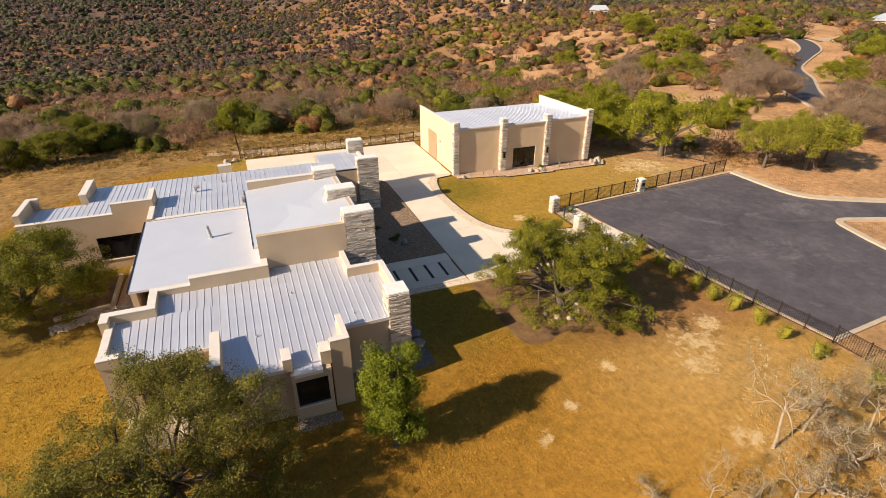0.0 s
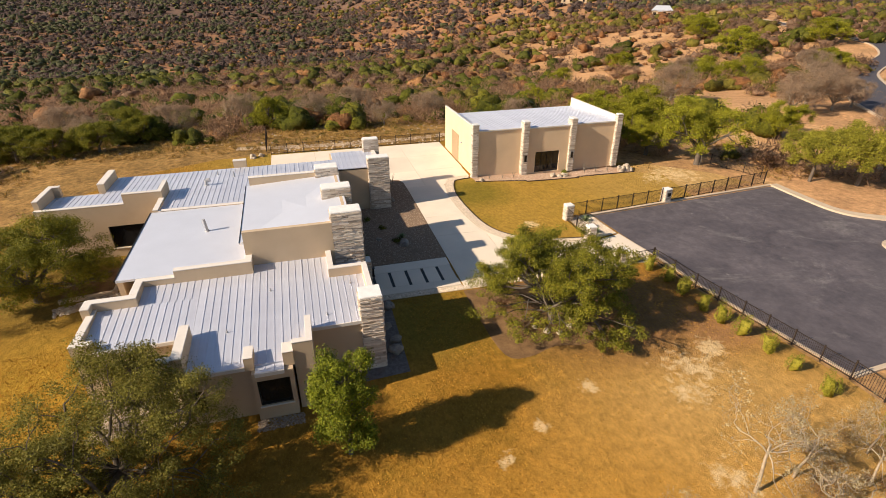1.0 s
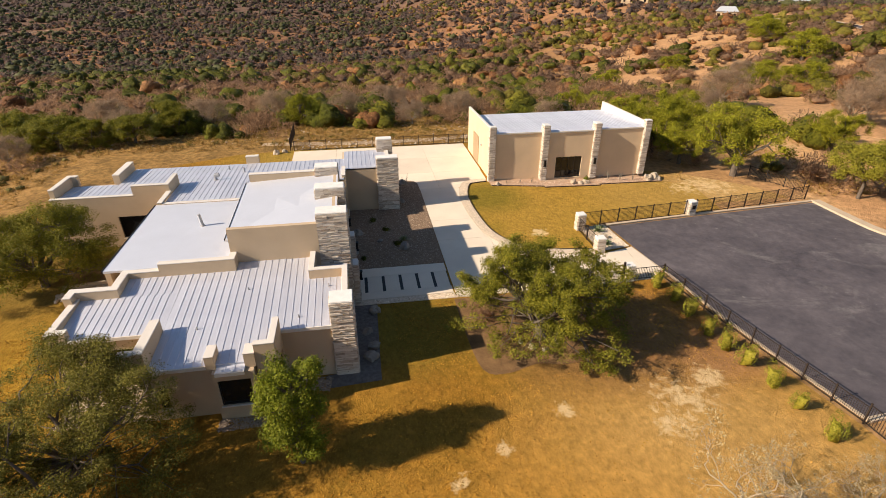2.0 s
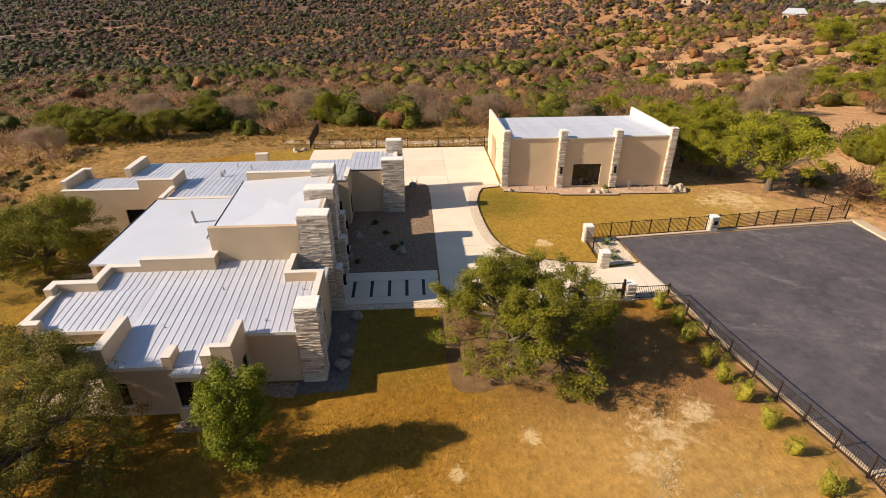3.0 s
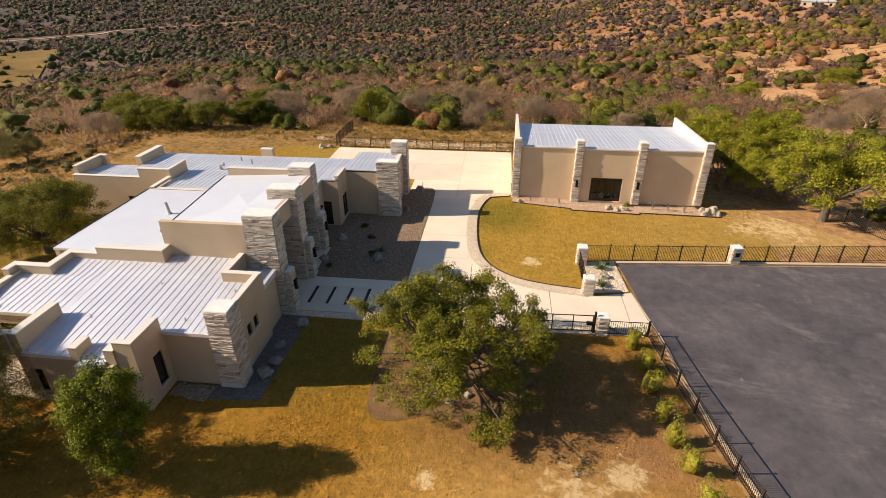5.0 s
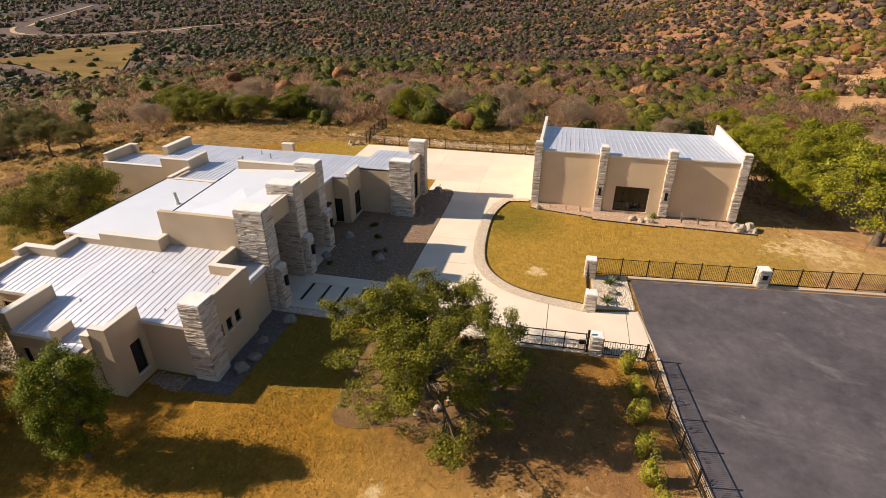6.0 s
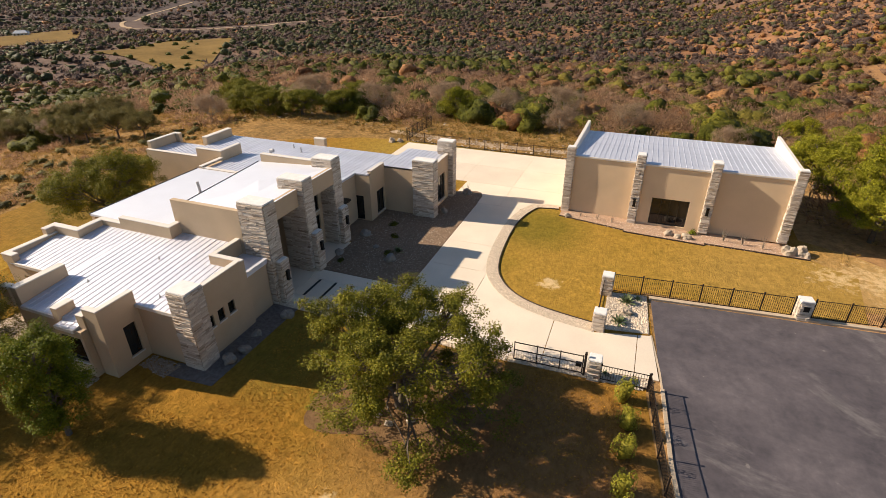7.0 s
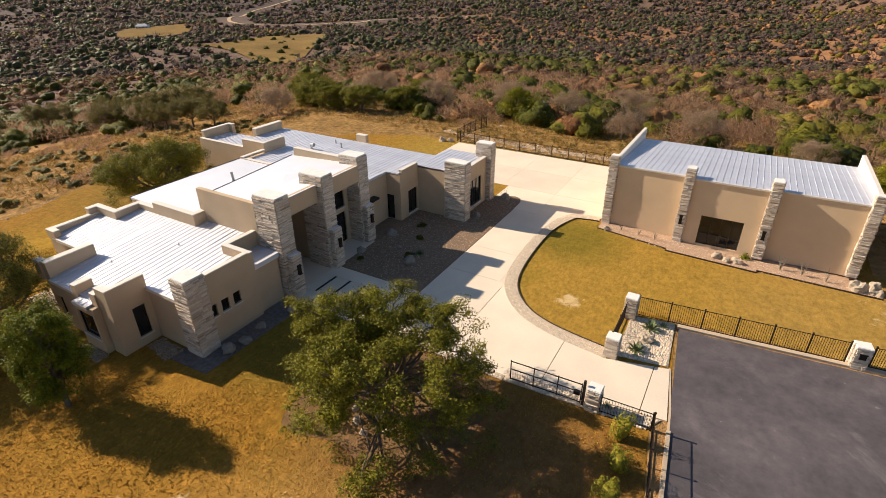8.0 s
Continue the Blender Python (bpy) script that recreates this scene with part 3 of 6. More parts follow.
for a, b in ((6.9, 7.56), (7.78, 8.78), (8.99, 9.98), (10.2, 11.17), (11.39, 12.32), (12.54, 13.44)):
    slab("paver", [(a, 29.47), (b, 29.47), (b, 31.53), (a, 31.53)], -0.2, 0.055, M_CONCRETE, walkway)
south_rocks = slab("rock_border", [(6.9, 28.0), (21.55, 27.85), (21.55, 28.18), (13.6, 28.2), (13.5, 28.57), (6.9, 28.57)], -0.2, 0.05, M_PALE_GRAVEL)
structure(south_rocks, "strip of pale rock along the walkway and driveway", "gravel")
porch = slab("porch_floor", [(1.5, 28.3), (6.88, 28.3), (6.88, 37.0), (1.5, 37.0)], -0.2, 0.08, M_CONCRETE)
structure(porch, "shaded concrete porch floor at the entrance", "floor")

bed = slab("gravel_bed", [(6.9, 32.75), (13.58, 32.75), (13.6, 46.5), (13.55, 49.4), (13.2, 50.2), (12.6, 50.4), (11.6, 50.0), (10.4, 49.4), (6.0, 43), (4.0, 40.5), (4, 37.2), (6.9, 37.2)], -0.2, 0.07, M_GRAVEL)
structure(bed, "warm brown gravel planting bed before the house", "gravel")
east_bed = slab("mulch_bed", [(5.2, 20.5), (8.15, 20.7), (8.25, 28.15), (4.6, 28.15), (4.6, 25.6), (6.6, 25.6), (6.6, 21.7), (5.2, 21.5)], -0.2, 0.03, M_DARKBED)
structure(east_bed, "dark grey rock mulch bed along the house wall", "mulch")
oak_bed = slab("mulch_bed", smooth_line([(13.4, 27.8), (13.4, 24.0), (13.7, 20.6), (15.0, 20.1), (16.8, 20.6), (18.6, 20.3), (20.4, 21.0), (21.5, 22.4), (21.9, 24.2), (21.4, 27.6)], 4), -0.2, 0.03, M_LITTER)
structure(oak_bed, "dark mulch and leaf litter under the live oak", "mulch")
gate_bed = slab("rock_bed", [(21.6, 27.85), (25.4, 28.1), (28.5, 28.3), (29.0, 29.2), (25.6, 28.85), (21.6, 28.55)], -0.2, 0.06, M_PALE_GRAVEL)
structure(gate_bed, "strip of pale rock under the gate", "gravel")
entry_bed = slab("rock_bed", [(26.0, 32.75), (28.65, 33.25), (28.35, 37.45), (25.95, 36.9)], -0.2, 0.05, M_PALE_GRAVEL)
structure(entry_bed, "pale limestone rock bed with agaves by the entrance column", "gravel")
annex_bed = slab("gravel_bed", [(20.9, 47.6), (26.2, 46.85), (26.2, 46.55), (32.2, 46.55), (32.2, 46.85), (39.4, 47.1), (39.2, 48.6), (38.3, 49.2), (20.9, 49.2)], -0.2, 0.05, M_PINK_GRAVEL)
structure(annex_bed, "pinkish gravel bed along the outbuilding", "gravel")
for pts in ([(20.9, 47.6), (26.2, 46.85)], [(26.2, 46.85), (26.2, 46.55)], [(26.2, 46.55), (32.2, 46.55)], [(32.2, 46.55), (32.2, 46.85)], [(32.2, 46.85), (39.4, 47.1)]):
    structure(ribbon("steel_edging", pts, 0.06, -0.1, 0.11, M_STEEL_EDGE), "thin dark steel edging of the gravel bed", "edging")

lot = slab("parking_court", [(28.6, 37.0), (51.6, 40.0), (51.6, 36.0), (52.0, 33.2), (53.4, 31.2), (57.5, 28.8), (90, 12), (90, 6), (58, 23.8), (52.5, 26.0), (49.9, 26.5), (48.9, 24), (48.3, 21.4), (47.2, 15.4), (31.7, 14.3), (29.85, 24.0), (29.4, 28.8)], -0.2, 0.02, M_ASPHALT)
structure(lot, "dark weathered asphalt parking court with pale scuffs", "asphalt")


def kerb(pts, w=0.3, h=0.14, label="low pale concrete kerb around the asphalt"):
    ob = ribbon("kerb", pts, w, -0.15, h, M_KERB)
    return structure(ob, label, "kerb")


kerb([(28.5, 37.2), (36, 38.25), (44, 39.3), (51.6, 40.25)])
kerb(smooth_line([(51.75, 40.2), (51.8, 36.0), (52.1, 33.2), (53.5, 31.3), (57.6, 28.9), (66, 24.6), (90, 12.2)]), 0.9, 0.2)
kerb(smooth_line([(90, 5.8), (66, 19.6), (58, 23.7), (52.5, 25.9), (49.8, 26.4), (48.8, 24), (48.2, 21.4), (47.2, 15.2)]), 0.6, 0.18)
kerb([(31.6, 14.1), (37.5, 14.6), (47.3, 15.25)])
kerb([(28.75, 33.2), (29.28, 30.0), (29.42, 28.7)], 0.1, 0.03)
kerb([(29.42, 28.7), (29.85, 24.0), (30.5, 19.8), (31.6, 14.1)], 0.18, 0.1, "narrow pale kerb between fence and asphalt")

# ---- the house ----
house = thing("house", "single-storey tan stucco house with stone pillars and metal roofs", "house")


def wall_part(name, axis, at, th, u0, u1, z0, z1, openings=(), parent=None, material=None, coping=0.0):
    """A wall of thickness th from at to at + th on its axis ("x" or "y"), along u0..u1, with openings (u, u, z, z) cut through."""
    bm = bmesh.new()
    us = sorted({u0, u1, *[o[0] for o in openings], *[o[1] for o in openings]})
    zs = sorted({z0, z1, *[o[2] for o in openings], *[o[3] for o in openings]})
    for i in range(len(us) - 1):
        start = None
        for j in range(len(zs) - 1):
            mu, mz = (us[i] + us[i + 1]) / 2, (zs[j] + zs[j + 1]) / 2
            hole = any(o[0] < mu < o[1] and o[2] < mz < o[3] for o in openings)
            if not hole and start is None:
                start = zs[j]
            if start is not None and (hole or j == len(zs) - 2):
                end = zs[j] if hole else zs[j + 1]
                if axis == "x":
                    box(bm, at, at + th, us[i], us[i + 1], start, end)
                else:
                    box(bm, us[i], us[i + 1], at, at + th, start, end)
                start = None
    bmesh.ops.remove_doubles(bm, verts=bm.verts, dist=0.0005)
    ob = part(name, bm, material or M_STUCCO, parent or house)
    if coping:
        c = 0.012
        d = (at - c, at + th + c, u0 - c, u1 + c) if axis == "x" else (u0 - c, u1 + c, at - c, at + th + c)
        box_part("coping", (*d, z1, z1 + coping), M_COPING, ob, "pale parapet coping", 0.01)
    return ob


def window_part(axis, face, out, u0, u1, z0, z1, cols=1, rows=1, parent=None, name="window", sill=True):
    """A window set in an opening: frame bars, panes and a sill. out is +1 or -1 along the axis."""
    par = parent or house
    deep = face - out * 0.12
    fb = bmesh.new()

    def put(bm, a0, a1, b0, b1, d0, d1):
        lo, hi = min(d0, d1), max(d0, d1)
        if axis == "x":
            box(bm, lo, hi, a0, a1, b0, b1)
        else:
            box(bm, a0, a1, lo, hi, b0, b1)

    f = 0.06
    put(fb, u0, u0 + f, z0, z1, deep - out * 0.05, deep + out * 0.03)
    put(fb, u1 - f, u1, z0, z1, deep - out * 0.05, deep + out * 0.03)
    put(fb, u0 + f, u1 - f, z0, z0 + f, deep - out * 0.05, deep + out * 0.03)
    put(fb, u0 + f, u1 - f, z1 - f, z1, deep - out * 0.05, deep + out * 0.03)
    w, h = (u1 - u0 - 2 * f) / cols, (z1 - z0 - 2 * f) / rows
    root = part(name, fb, M_BRONZE, par, "dark bronze window frame")
    for i in range(1, cols):
        mb = bmesh.new()
        put(mb, u0 + f + i * w - 0.025, u0 + f + i * w + 0.025, z0 + f, z1 - f, deep - out * 0.045, deep + out * 0.025)
        part("mullion", mb, M_BRONZE, root)
    for j in range(1, rows):
        mb = bmesh.new()
        put(mb, u0 + f, u1 - f, z0 + f + j * h - 0.025, z0 + f + j * h + 0.025, deep - out * 0.04, deep + out * 0.02)
        part("transom", mb, M_BRONZE, root)
    for i in range(cols):
        for j in range(rows):
            pb = bmesh.new()
            put(pb, u0 + f + i * w, u0 + f + (i + 1) * w, z0 + f + j * h, z0 + f + (j + 1) * h, deep - out * 0.02, deep - out * 0.01)
            part("pane", pb, M_GLASS, root, "dark reflective glass pane")
    if sill:
        sb = bmesh.new()
        put(sb, u0 - 0.05, u1 + 0.05, z0 - 0.07, z0 - 0.002, face - out * 0.12, face + out * 0.05)
        part("sill", sb, M_COPING, root, "pale window sill")
    return root


def metal_roof(x0, x1, y0, y1, za, zb, parent, pitch=0.385, label="pale standing-seam metal roof", skip=()):
    """A sheet-metal roof of long pans with raised seams along y; za is its height at y0, zb at y1."""
    bm = bmesh.new()
    for v, (x, y) in zip(box(bm, x0, x1, y0, y1, 0, 0.1), ((x0, y0), (x1, y0), (x1, y1), (x0, y1)) * 2):
        v.co.z += (za if y == y0 else zb) - 0.16
    deck = part("roof", bm, M_ROOF, parent, label)
    n = max(1, round((x1 - x0) / pitch))
    w = (x1 - x0) / n
    pm = bmesh.new()
    L = y1 - y0
    prof = [(0.0, -0.05), (0.0, 0.0), (w - 0.024, 0.0), (w - 0.021, 0.024), (w - 0.003, 0.024), (w, 0.0), (w, -0.05)]
    ra = [pm.verts.new((x, 0, za + z)) for x, z in prof]
    rb = [pm.verts.new((x, L, zb + z)) for x, z in prof]
    k = len(prof)
    for i in range(k):
        j = (i + 1) % k
        pm.faces.new((ra[i], ra[j], rb[j], rb[i]))
    pm.faces.new(ra[::-1])
    pm.faces.new(rb)
    bmesh.ops.recalc_face_normals(pm, faces=pm.faces)
    me = bpy.data.meshes.new("roof_panel")
    pm.to_mesh(me)
    pm.free()
    me.materials.append(M_ROOF)
    for i in range(n):
        o = new("roof_panel", me)
        o.parent = deck
        o.location = (x0 + i * w, y0, 0)
    return deck


def eave_trim(x0, x1, y, z, parent):
    bm = bmesh.new()
    box(bm, x0, x1, y - 0.1, y + 0.02, z - 0.16, z + 0.03)
    return part("eave_gutter", bm, M_COPING, parent, "pale metal eave trim")


stone_rng = np.random.default_rng(5)
STONE_MESHES = []
for _ in range(10):
    bm = bmesh.new()
    box(bm, -0.5, 0.5, -0.5, 0.5, -0.5, 0.5)
    for v in bm.verts:
        s = 0.06
        v.co.x += stone_rng.uniform(-s, 0)
        v.co.z += stone_rng.uniform(-s, s)
        v.co.y += stone_rng.uniform(-0.18, 0.18) if v.co.y < 0 else 0
    me = bpy.data.meshes.new("stone")
    bm.to_mesh(me)
    bm.free()
    me.materials.append(M_STONE_PIECE)
    STONE_MESHES.append(me)


def pillar_stones(x0, x1, y0, y1, z0, z1):
    """Courses of ledge stones round a pillar: (x, y, z, turn, length, height, depth)."""
    rows = []
    z = z0
    while z < z1 - 0.03:
        h = min(float(stone_rng.choice([0.05, 0.07, 0.09, 0.12])), z1 - z)
        if z1 - (z + h) < 0.05:
            h = z1 - z
        for side in range(4):
            a, b = ((x0, x1), (y0, y1), (x0, x1), (y0, y1))[side]
            u = a
            while u < b - 0.01:
                ln = float(stone_rng.uniform(0.22, 0.75))
                if b - (u + ln) < 0.15:
                    ln = b - u
                dp = float(stone_rng.uniform(0.04, 0.12))
                mid = u + ln / 2
                if side == 0:
                    rows.append((mid, y0, z + h / 2, 0, ln, h, dp))
                elif side == 1:
                    rows.append((x1, mid, z + h / 2, 90, ln, h, dp))
                elif side == 2:
                    rows.append((mid, y1, z + h / 2, 180, ln, h, dp))
                else:
                    rows.append((x0, mid, z + h / 2, -90, ln, h, dp))
                u += ln
        z += h
    return rows


UNIT = np.array([(x, y, z) for z in (-0.5, 0.5) for x, y in ((-0.5, -0.5), (0.5, -0.5), (0.5, 0.5), (-0.5, 0.5))])
UNITF = np.array([(3, 2, 1, 0), (4, 5, 6, 7), (0, 1, 5, 4), (1, 2, 6, 5), (2, 3, 7, 6), (3, 0, 4, 7)])


def stone_facing(rows, parent, pieces=0):
    """Stones of a pillar: the first few as pieces, the rest joined."""
    for x, y, z, turn, ln, h, dp in rows[:pieces]:
        o = new("stone", STONE_MESHES[int(stone_rng.integers(10))])
        o.parent = parent
        o.matrix_basis = pose(x, y, z, 0, 0, turn) @ Matrix.Diagonal((ln, dp * 1.3, h, 1))
    V, F = [], []
    for i, (x, y, z, turn, ln, h, dp) in enumerate(rows[pieces:]):
        q = UNIT.copy()
        q += stone_rng.uniform(-0.05, 0.05, q.shape)
        q[:, 1] = np.where(q[:, 1] < 0, q[:, 1] + stone_rng.uniform(-0.06, 0.06, 8), q[:, 1])
        q *= (ln * 0.985, dp * 1.3, h * 0.96)
        a = radians(turn)
        V.append(np.column_stack([x + q[:, 0] * math.cos(a) - q[:, 1] * math.sin(a), y + q[:, 0] * math.sin(a) + q[:, 1] * math.cos(a), z + q[:, 2]]))
        F.append(UNITF + 8 * i)
    if V:
        o = new("stone_facing", fast_mesh("stone_facing", np.concatenate(V), np.concatenate(F), M_STONE))
        o.parent = parent
        tagged(o, kind="stuff")


def pillar(x0, x1, y0, y1, top, parent, pieces=0, base=-0.2, cap=0.1, over=0.03):
    bm = bmesh.new()
    box(bm, x0, x1, y0, y1, base, top - cap)
    p = part("stone_pillar", bm, M_MORTAR, parent, "stacked ledge-stone pillar")
    if cap:
        bm = bmesh.new()
        vs = box(bm, x0 - over, x1 + over, y0 - over, y1 + over, top - cap, top)
        bmesh.ops.bevel(bm, geom=bm.edges[:], offset=0.03, segments=2, affect="EDGES")
        part("cap", bm, M_CAP, p, "pale cut limestone cap")
    rows = pillar_stones(x0, x1, y0, y1, base + 0.1, top - cap)
    stone_facing(rows[::-1], p, pieces)
    return p


def sconce(x, y, z, axis, out, parent):
    bm = bmesh.new()
    if axis == "x":
        lo, hi = sorted((x, x + out * 0.16))
        box(bm, lo, hi, y - 0.1, y + 0.1, z - 0.28, z + 0.28)
        box(bm, *sorted((x, x + out * 0.2)), y - 0.13, y + 0.13, z + 0.28, z + 0.32)
        box(bm, *sorted((x, x + out * 0.2)), y - 0.13, y + 0.13, z - 0.32, z - 0.28)
    else:
        lo, hi = sorted((y, y + out * 0.16))
        box(bm, x - 0.1, x + 0.1, lo, hi, z - 0.28, z + 0.28)
        box(bm, x - 0.13, x + 0.13, *sorted((y, y + out * 0.2)), z + 0.28, z + 0.32)
        box(bm, x - 0.13, x + 0.13, *sorted((y, y + out * 0.2)), z - 0.32, z - 0.28)
    return tagged(part("wall_lantern", bm, M_SCONCE), "black metal wall lantern on a stone pillar", "lamp", "lanterns on the pillars")


B0 = -0.25
# front wing walls
wall_part("wall", "y", 22.3, 0.3, -7.9, -3.0, B0, 3.26, [(-6.6, -3.9, 0.1, 2.5)])
window_part("y", 22.3, -1, -6.6, -3.9, 0.1, 2.5, 3, 1)
wall_part("wall", "x", -3.0, 0.45, 19.6, 22.3, B0, 4.05, coping=0.06)
wall_part("parapet_return", "y", 19.5, 0.4, -3.65, -3.03, 2.9, 4.05, coping=0.06)
wall_part("wall", "y", 19.6, 0.3, -2.55, 0.3, B0, 3.02, [(-2.45, -1.98, 0.68, 2.05)])
window_part("y", 19.6, -1, -2.45, -1.98, 0.68, 2.05, 1, 1)
wall_part("bay_wall", "y", 19.15, 0.3, 0.3, 2.2, B0, 2.85, [(0.48, 2.0, 0.86, 2.4)])
window_part("y", 19.15, -1, 0.48, 2.0, 0.86, 2.4, 1, 1)
wall_part("bay_side", "x", 0.3, 0.3, 19.45, 19.9, B0, 2.85)
wall_part("bay_side", "x", 1.9, 0.3, 19.45, 19.9, B0, 2.85)
wall_part("parapet", "x", 0.05, 0.42, 19.42, 20.35, 2.9, 3.62, coping=0.05)
wall_part("parapet", "x", 1.8, 0.5, 19.42, 20.2, 2.86, 3.62, coping=0.05)
wall_part("wall", "y", 19.5, 0.3, 2.3, 3.25, B0, 4.03, coping=0.06)
wall_part("wall", "x", 2.95, 0.3, 19.8, 21.62, B0, 4.03, [(20.53, 21.24, 0.6, 2.45)], coping=0.06)
window_part("x", 3.25, 1, 20.53, 21.24, 0.6, 2.45)
wall_part("wall", "y", 21.62, 0.3, 3.25, 5.85, B0, 3.24)
wall_part("wall", "x", 6.4, 0.3, 22.3, 25.72, B0, 4.3, [(22.65, 23.13, 1.72, 2.46), (23.45, 23.94, 1.72, 2.46), (24.24, 24.73, 1.72, 2.46)], coping=0.06)
for a in (22.65, 23.45, 24.24):
    window_part("x", 6.7, 1, a, a + 0.49, 1.72, 2.46)
wall_part("wall", "y", 25.72, 0.3, 4.5, 6.7, B0, 4.24, coping=0.06)
wall_part("wall", "x", 4.5, 0.3, 26.02, 28.0, B0, 4.24, coping=0.06)
bm = bmesh.new()
box(bm, 4.8, 6.6, 26.02, 27.98, 3.0, 3.3)
part("connector_roof", bm, M_ROOF, house, "low shaded connector roof")
wall_part("wall", "x", 6.3, 0.2, 26.02, 27.9, B0, 3.0)
wall_part("parapet", "x", -7.9, 0.35, 22.6, 25.45, B0, 3.76, coping=0.06)
wall_part("parapet_return", "y", 22.22, 0.38, -7.93, -7.0, 3.27, 3.76, coping=0.06)
wall_part("parapet", "y", 25.45, 0.38, -8.1, -5.6, B0, 4.16, coping=0.06)
wall_part("parapet_return", "x", -8.1, 0.4, 24.9, 25.45, B0, 4.16, coping=0.06)
wall_part("parapet", "x", -6.0, 0.4, 25.83, 27.15, B0, 4.18, coping=0.06)
wall_part("parapet", "y", 27.15, 0.35, -6.0, -3.95, B0, 4.18, coping=0.06)
wall_part("parapet", "y", 27.15, 0.35, -3.95, 0.25, B0, 4.6, coping=0.06)
wall_part("parapet", "x", -0.1, 0.35, 27.5, 28.0, B0, 4.6, coping=0.06)
# front wing roofs
metal_roof(-7.55, -3.02, 22.25, 25.45, 3.33, 3.66, house)
metal_roof(-3.02, -2.56, 22.34, 25.45, 3.34, 3.66, house)
metal_roof(-5.6, -2.56, 25.45, 27.15, 3.66, 3.84, house)
metal_roof(-2.55, 3.0, 19.55, 27.15, 3.1, 3.84, house)
metal_roof(3.0, 6.42, 21.55, 25.72, 3.3, 3.7, house)
metal_roof(3.0, 4.5, 25.72, 28.0, 3.7, 3.9, house)
metal_roof(0.26, 3.0, 27.15, 28.0, 3.84, 3.92, house)
metal_roof(0.5, 1.8, 19.1, 20.3, 2.92, 3.1, house, label="small metal roof over the bay window")
eave_trim(-7.0, -3.0, 22.28, 3.3, house)
eave_trim(-2.55, 0.05, 19.57, 3.06, house)
eave_trim(0.47, 1.8, 19.14, 2.9, house)
eave_trim(3.25, 5.8, 21.6, 3.27, house)
pillar(5.82, 6.95, 21.5, 22.62, 4.7, house, 300)

# middle and great room
wall_part("wall", "x", -7.0, 0.3, 27.5, 39.6, B0, 4.12)
bm = bmesh.new()
box(bm, -7.06, -0.1, 27.5, 37.25, 4.12, 4.26)
part("flat_roof", bm, M_MEMBRANE, house, "white membrane flat roof")
wall_part("wall", "y", 28.0, 0.3, -0.1, 5.05, B0, 6.12)
wall_part("wall", "x", -0.1, 0.3, 28.3, 36.7, B0, 5.2)
wall_part("parapet", "y", 36.7, 0.35, -0.1, 4.6, B0, 6.36, coping=0.05)
def great_room_slope(x, y):
    """Height of the great room's roof, which falls to its south-west corner."""
    u, w = (x + 0.35) / 6.57, (y - 28.3) / 8.4
    return (1 - u) * (5.36 + 0.42 * w) + u * 6.135


for name, x0, x1, low, high, mat, label in (("flat_roof", -0.35, 6.22, -0.16, 0.0, M_MEMBRANE, "white membrane roof of the great room"), ("roof_edge_trim", -0.385, -0.352, -0.1, 0.035, M_BRONZE, "dark metal edge of the great room roof")):
    bm = bmesh.new()
    for v in box(bm, x0, x1, 28.302, 36.698, low, high):
        v.co.z += great_room_slope(max(v.co.x, -0.35), v.co.y)
    part(name, bm, mat, house, label)
box_part("roof_edge_trim", (-7.14, -7.06, 27.5, 37.2, 4.16, 4.29), M_BRONZE, house, "dark metal edge of the flat roof", 0.005)
wall_part("fascia_beam", "x", 5.9, 0.35, 29.1, 32.2, 4.95, 6.12)
wall_part("fascia_beam", "x", 5.9, 0.35, 33.2, 36.45, 4.95, 6.12)
wall_part("wall", "x", 2.2, 0.3, 28.3, 32.6, B0, 5.45, [(29.6, 31.4, 0.08, 3.2)])
door = window_part("x", 2.5, 1, 29.6, 31.4, 0.08, 3.2, 2, 1, name="entrance_door", sill=False)
wall_part("wall", "y", 32.5, 0.3, 2.5, 4.7, B0, 5.5)
wall_part("wall", "x", 4.75, 0.3, 33.2, 36.45, B0, 5.78, [(33.6, 36.0, 0.2, 2.6), (33.6, 36.0, 2.98, 4.9)])
window_part("x", 5.05, 1, 33.6, 36.0, 0.2, 2.6, 2, 1, sill=False)
window_part("x", 5.05, 1, 33.6, 36.0, 2.98, 4.9, 2, 1)
pillar(5.05, 6.85, 28.06, 29.1, 6.74, house)
pillar(4.8, 6.68, 32.2, 33.2, 6.74, house)
pillar(4.6, 6.2, 36.45, 37.5, 6.74, house)
for x, y0, y1 in ((6.95, 28.3, 29.05), (6.78, 32.4, 33.15), (6.3, 36.6, 37.4)):
    pillar(x, x + 0.3, y0, y1, 3.0, house, cap=0.07, over=0.02)
    sconce(x + 0.36, (y0 + y1) / 2, 1.95, "x", 1, house)

# back wing
wall_part("wall", "y", 39.6, 0.3, -15.3, -6.7, B0, 2.6, [(-10.9, -7.4, 0.75, 2.55)])
window_part("y", 39.6, -1, -10.9, -7.4, 0.75, 2.55, 1, 1)
wall_part("wall", "y", 39.6, 0.3, -15.3, -9.4, 2.6, 4.2, coping=0.06)
wall_part("wall", "y", 39.6, 0.3, -9.4, -6.7, 2.6, 4.95, coping=0.06)
wall_part("parapet", "x", -7.0, 0.3, 39.9, 42.1, B0, 4.95, coping=0.06)
wall_part("wall", "x", -15.3, 0.35, 39.9, 42.8, B0, 4.85, coping=0.06)
wall_part("parapet_return", "y", 42.8, 0.35, -15.3, -14.5, B0, 4.85, coping=0.06)
